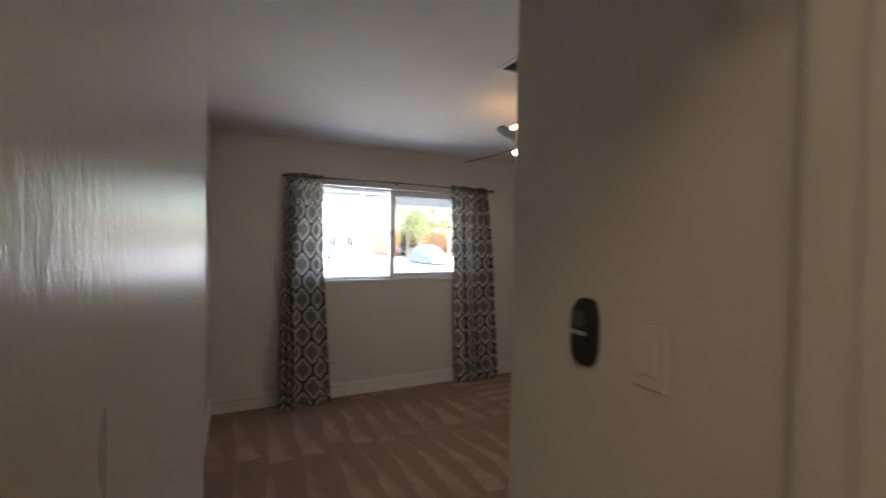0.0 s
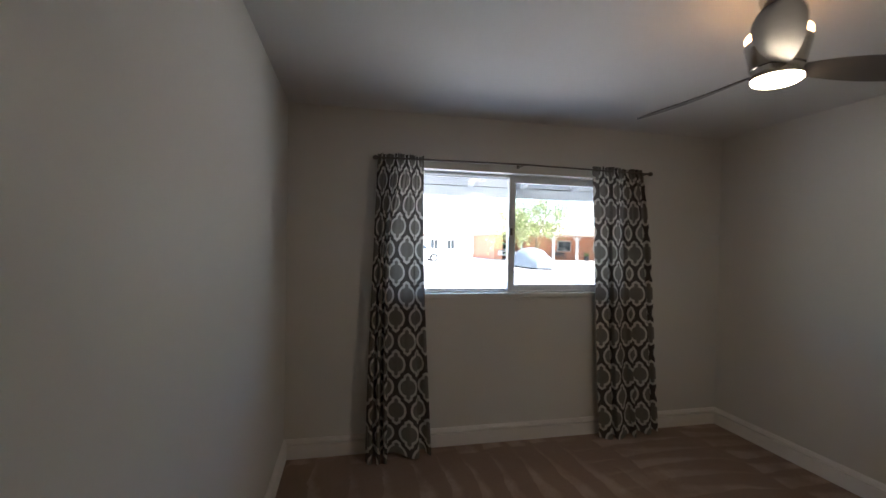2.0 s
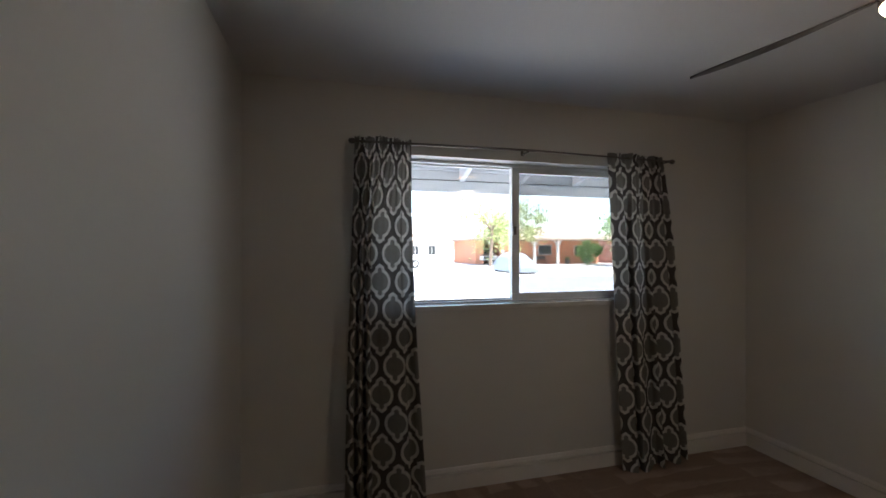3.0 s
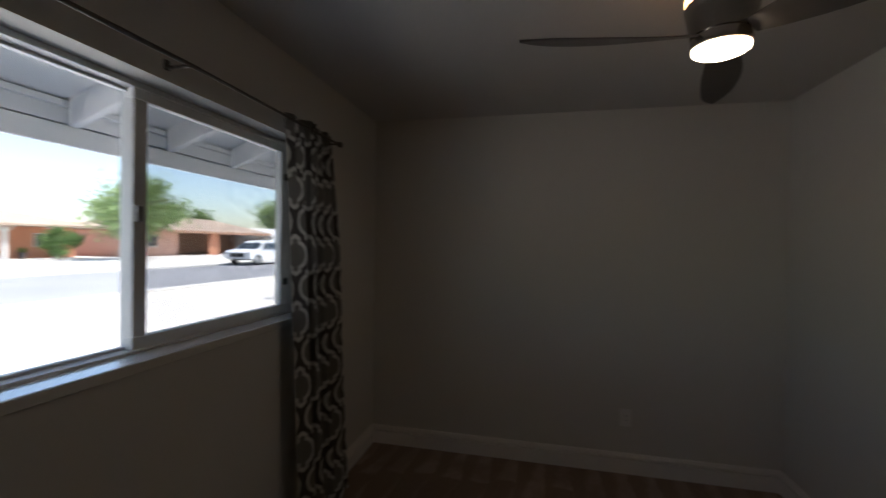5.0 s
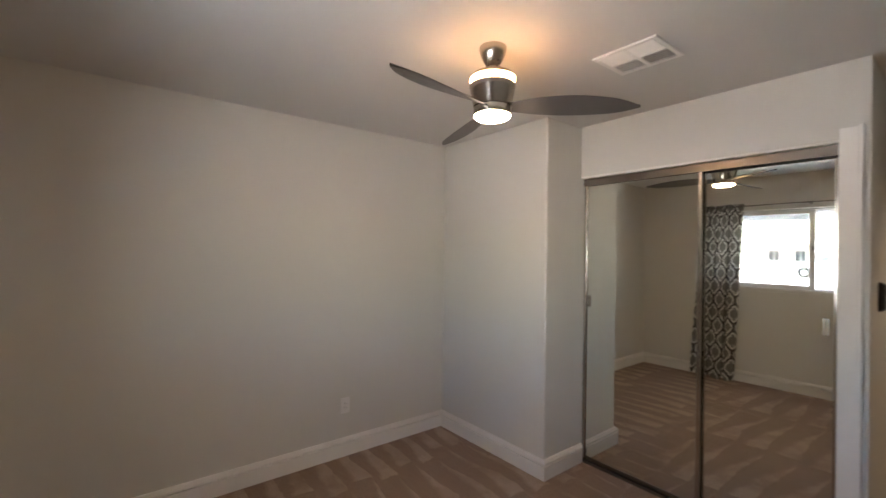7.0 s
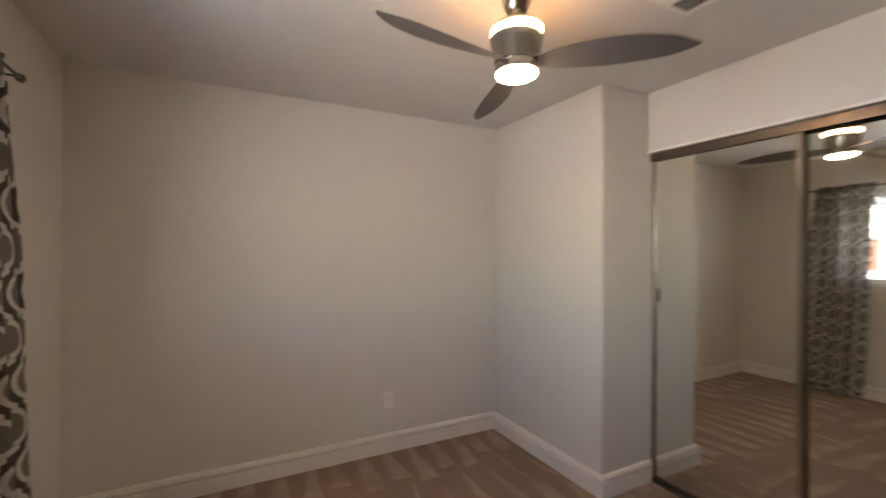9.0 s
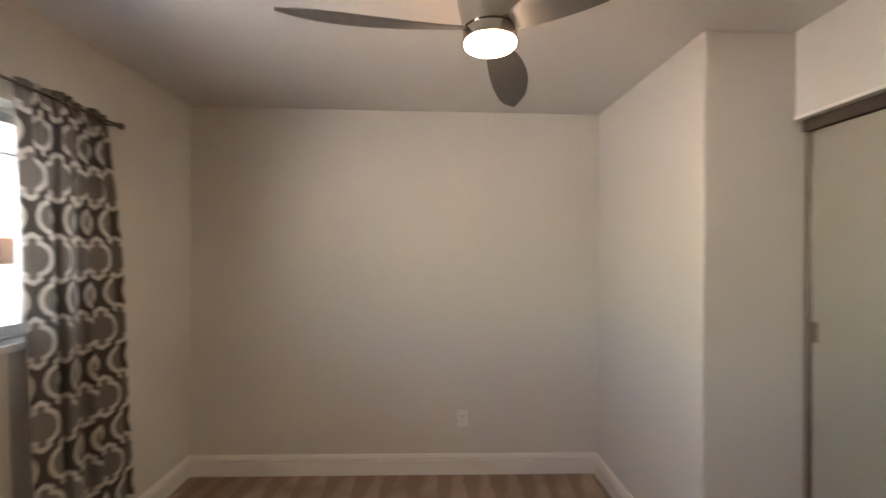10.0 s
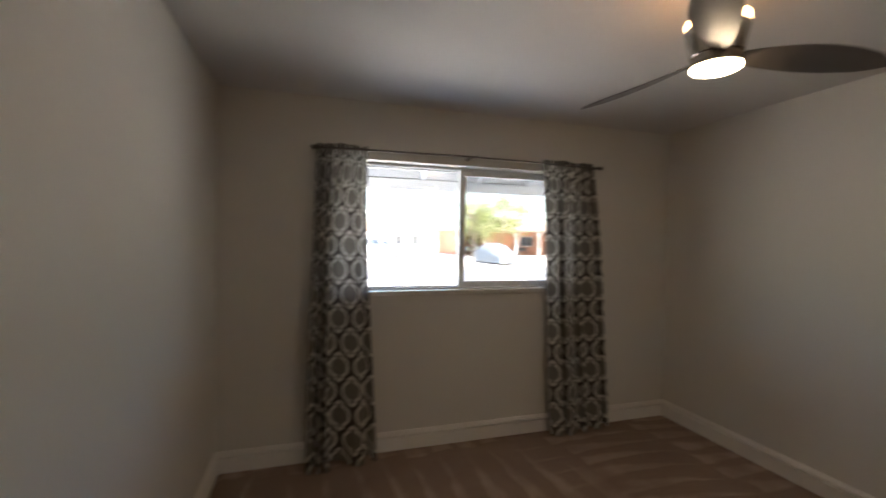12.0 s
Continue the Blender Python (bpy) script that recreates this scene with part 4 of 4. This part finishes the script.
suv(26.7, 22.75, 4, CAR_WHITE, "white sport utility car parked at the kerb")
suv(5.8, 37.0, 180, CAR_WHITE, "white car parked before the white house")
suv(16.6, 45.0, 80, SILVER, "grey car standing in the carport")


def covered_car(x, y, turn):
    c = thing("covered_car", (x, y, GZ + 0.004), turn, "car under a pale grey-white fabric cover", "covered car")
    bm = bmesh.new()
    n, k = 44, 28
    prof = [(-2.28, 0.42), (-2.10, 0.74), (-1.3, 0.95), (-0.6, 1.28), (0.2, 1.38), (0.9, 1.30), (1.6, 1.02), (2.1, 0.80), (2.28, 0.42)]
    xs, zs = [p[0] for p in prof], [p[1] for p in prof]
    grid = []
    for i in range(n + 1):
        px = -2.28 + 4.56 * i / n
        top_z = float(np.interp(px, xs, zs)) + 0.01 * math.sin(px * 7)
        row = []
        for j in range(k + 1):
            a = math.pi * j / k
            cy, sz = math.cos(a), math.sin(a)
            wy = 0.90 * math.copysign(abs(cy) ** 0.60, cy) * (1.0 - 0.26 * (abs(px) / 2.28) ** 4)
            z = 0.09 + (top_z - 0.09) * sz ** 0.72
            drape = 0.030 * math.sin(px * 11 + 2 * j) * (1 - sz)
            row.append(bm.verts.new((px, wy + drape * math.copysign(1, cy), z)))
        grid.append(row)
    for i in range(n):
        for j in range(k):
            bm.faces.new((grid[i][j], grid[i + 1][j], grid[i + 1][j + 1], grid[i][j + 1]))
    bm.faces.new(grid[0])
    bm.faces.new(grid[-1][::-1])
    bmesh.ops.recalc_face_normals(bm, faces=bm.faces)
    part("cover", bm, COVER, c, "pale fabric cover", smooth=True)
    for wx in (-1.4, 1.38):
        for wy in (-0.74, 0.74):
            wheel(c, wx, wy, 0.30, 0.18)
    part("underbody", boxed(-1.9, 1.9, -0.7, 0.7, 0.15, 0.5), SHADE, c)


covered_car(12.6, 28.6, 90)


def tree(x, y, height, spread, leaves, leaf_mat, seed, trunk_r, size, label, foot=1.7, low=0.22):
    rng = random.Random(seed)
    t = thing("tree", (x, y, GZ), 0, label, "tree", "trees across the street")
    wood = bmesh.new()
    tips = []

    def limb(p, d, length, r, depth):
        steps = 4
        for _ in range(steps):
            q = p + d * (length / steps)
            rod_between(wood, p, q, r, r * 0.82, 7)
            p, r = q, r * 0.82
            d = (d + Vector((rng.uniform(-1, 1), rng.uniform(-1, 1), rng.uniform(-0.4, 0.7))) * 0.22).normalized()
            if depth > 0:
                tips.append((p, depth))
        if depth < 3:
            for _ in range(3 if depth else 5):
                a = rng.uniform(0, 6.283)
                nd = (d * 0.55 + Vector((math.cos(a), math.sin(a), rng.uniform(0.0, 0.6))) * 0.8).normalized()
                limb(p, nd, length * rng.uniform(0.55, 0.8), r * 0.7, depth + 1)

    limb(Vector((0, 0, 0)), Vector((0.05, 0.02, 1)), height * low, trunk_r, 0)
    zs = max(p.z for p, _ in tips)
    wide = max(math.hypot(p.x, p.y) for p, _ in tips)
    kz, kx = height / zs, spread / wide
    for v in wood.verts:
        f = min(1.0, v.co.z / (height * low))
        v.co = Vector((v.co.x * (1 + (kx - 1) * f), v.co.y * (1 + (kx - 1) * f), v.co.z * (1 + (kz - 1) * f)))
    part("trunk", wood, BARK, t, "brown trunk and limbs")
    tips = [Vector((p.x * kx, p.y * kx, p.z * kz)) for p, dp in tips if dp >= 2]
    t0, t1 = min(p.z for p in tips), max(p.z for p in tips)
    clumps = [(rng.choice(tips), rng.uniform(0.6, 1.3)) for _ in range(90)]
    vs, fs = [], []
    for _ in range(leaves):
        p, big = rng.choice(clumps)
        c = p + Vector((rng.gauss(0, 1), rng.gauss(0, 1), rng.gauss(0, 0.8))) * spread * 0.13 * big
        k = (p.z - t0) / (t1 - t0)
        c.z += (foot + k * (height - foot)) - p.z
        m = Euler((rng.uniform(0, 6.28), rng.uniform(0, 6.28), rng.uniform(0, 6.28))).to_matrix()
        s = size * rng.uniform(0.6, 1.4)
        b = len(vs)
        vs += [tuple(c + m @ Vector(q)) for q in ((-s, 0, 0), (0, -s * 0.45, 0), (s, 0, 0), (0, s * 0.45, s * 0.15))]
        fs.append((b, b + 1, b + 2, b + 3))
    me = bpy.data.meshes.new("crown")
    me.from_pydata(vs, [], fs)
    me.materials.append(leaf_mat)
    ob = new("crown", me)
    ob.parent = t
    tagged(ob, "crown of small leaves", kind="stuff")


tree(14.6, 38.2, 7.4, 3.9, 2500, LEAF_PALE, 5, 0.16, 0.13, "pale yellow-green sparse tree before the brick house")
tree(17.6, 38.8, 6.8, 2.8, 2300, LEAF_PALE, 11, 0.14, 0.13, "pale green sparse tree beside a covered car")
tree(25.2, 38.4, 2.5, 1.5, 3000, LEAF_GREEN, 17, 0.06, 0.10, "low dark green shrub beside the porch", 0.2)
tree(29.0, 35.6, 6.9, 4.9, 11000, LEAF_MID, 21, 0.17, 0.16, "dense green tree in a front yard", 2.2)
tree(60.0, 60.0, 6.5, 4.0, 4000, LEAF_MID, 31, 0.3, 0.3, "large green tree behind the houses")
tree(83.5, 57.5, 10.4, 9.0, 11000, LEAF_MID, 37, 0.3, 0.34, "large green tree down the street")
tree(3.0, 62.0, 7.0, 4.0, 3500, LEAF_PALE, 41, 0.2, 0.2, "pale tree behind the white house")


def garden_bench(x, y):
    b = thing("garden_bench", (x, y, GZ), 0, "dark garden bench on the brick porch", "bench")
    part("seat", boxed(-0.7, 0.7, -0.22, 0.22, 0.40, 0.45, bevel=0.01), SHADE, b)
    part("backrest", boxed(-0.7, 0.7, 0.20, 0.25, 0.50, 0.85, bevel=0.01), SHADE, b)
    for sx in (-0.62, 0.62):
        for sy in (-0.18, 0.21):
            part("leg", boxed(sx - 0.03, sx + 0.03, sy - 0.03, sy + 0.03, 0, 0.40 if sy < 0 else 0.82), SHADE, b)


garden_bench(21.9, 42.4)
pot = thing("potted_plant", (24.6, 41.6, GZ), 0, "green plant in a dark pot on the porch", "potted plant")
part("pot", lathe([(0, 0), (0.20, 0), (0.28, 0.45), (0.30, 0.50), (0.26, 0.50), (0.24, 0.44), (0, 0.44)], 20), SHADE, pot, smooth=True)
leaf = bmesh.new()
rng = random.Random(4)
for i in range(60):
    a, tilt, length = rng.uniform(0, 6.28), rng.uniform(0.2, 1.1), rng.uniform(0.35, 0.7)
    tip = Vector((math.cos(a) * math.sin(tilt), math.sin(a) * math.sin(tilt), math.cos(tilt))) * length
    across = Vector((-math.sin(a), math.cos(a), 0)) * 0.035
    foot = Vector((math.cos(a) * 0.05, math.sin(a) * 0.05, 0.44))
    leaf.faces.new([leaf.verts.new(foot), leaf.verts.new(foot + tip * 0.5 + across), leaf.verts.new(foot + tip), leaf.verts.new(foot + tip * 0.5 - across)])
part("leaves", leaf, LEAF_GREEN, pot, "long green leaves")
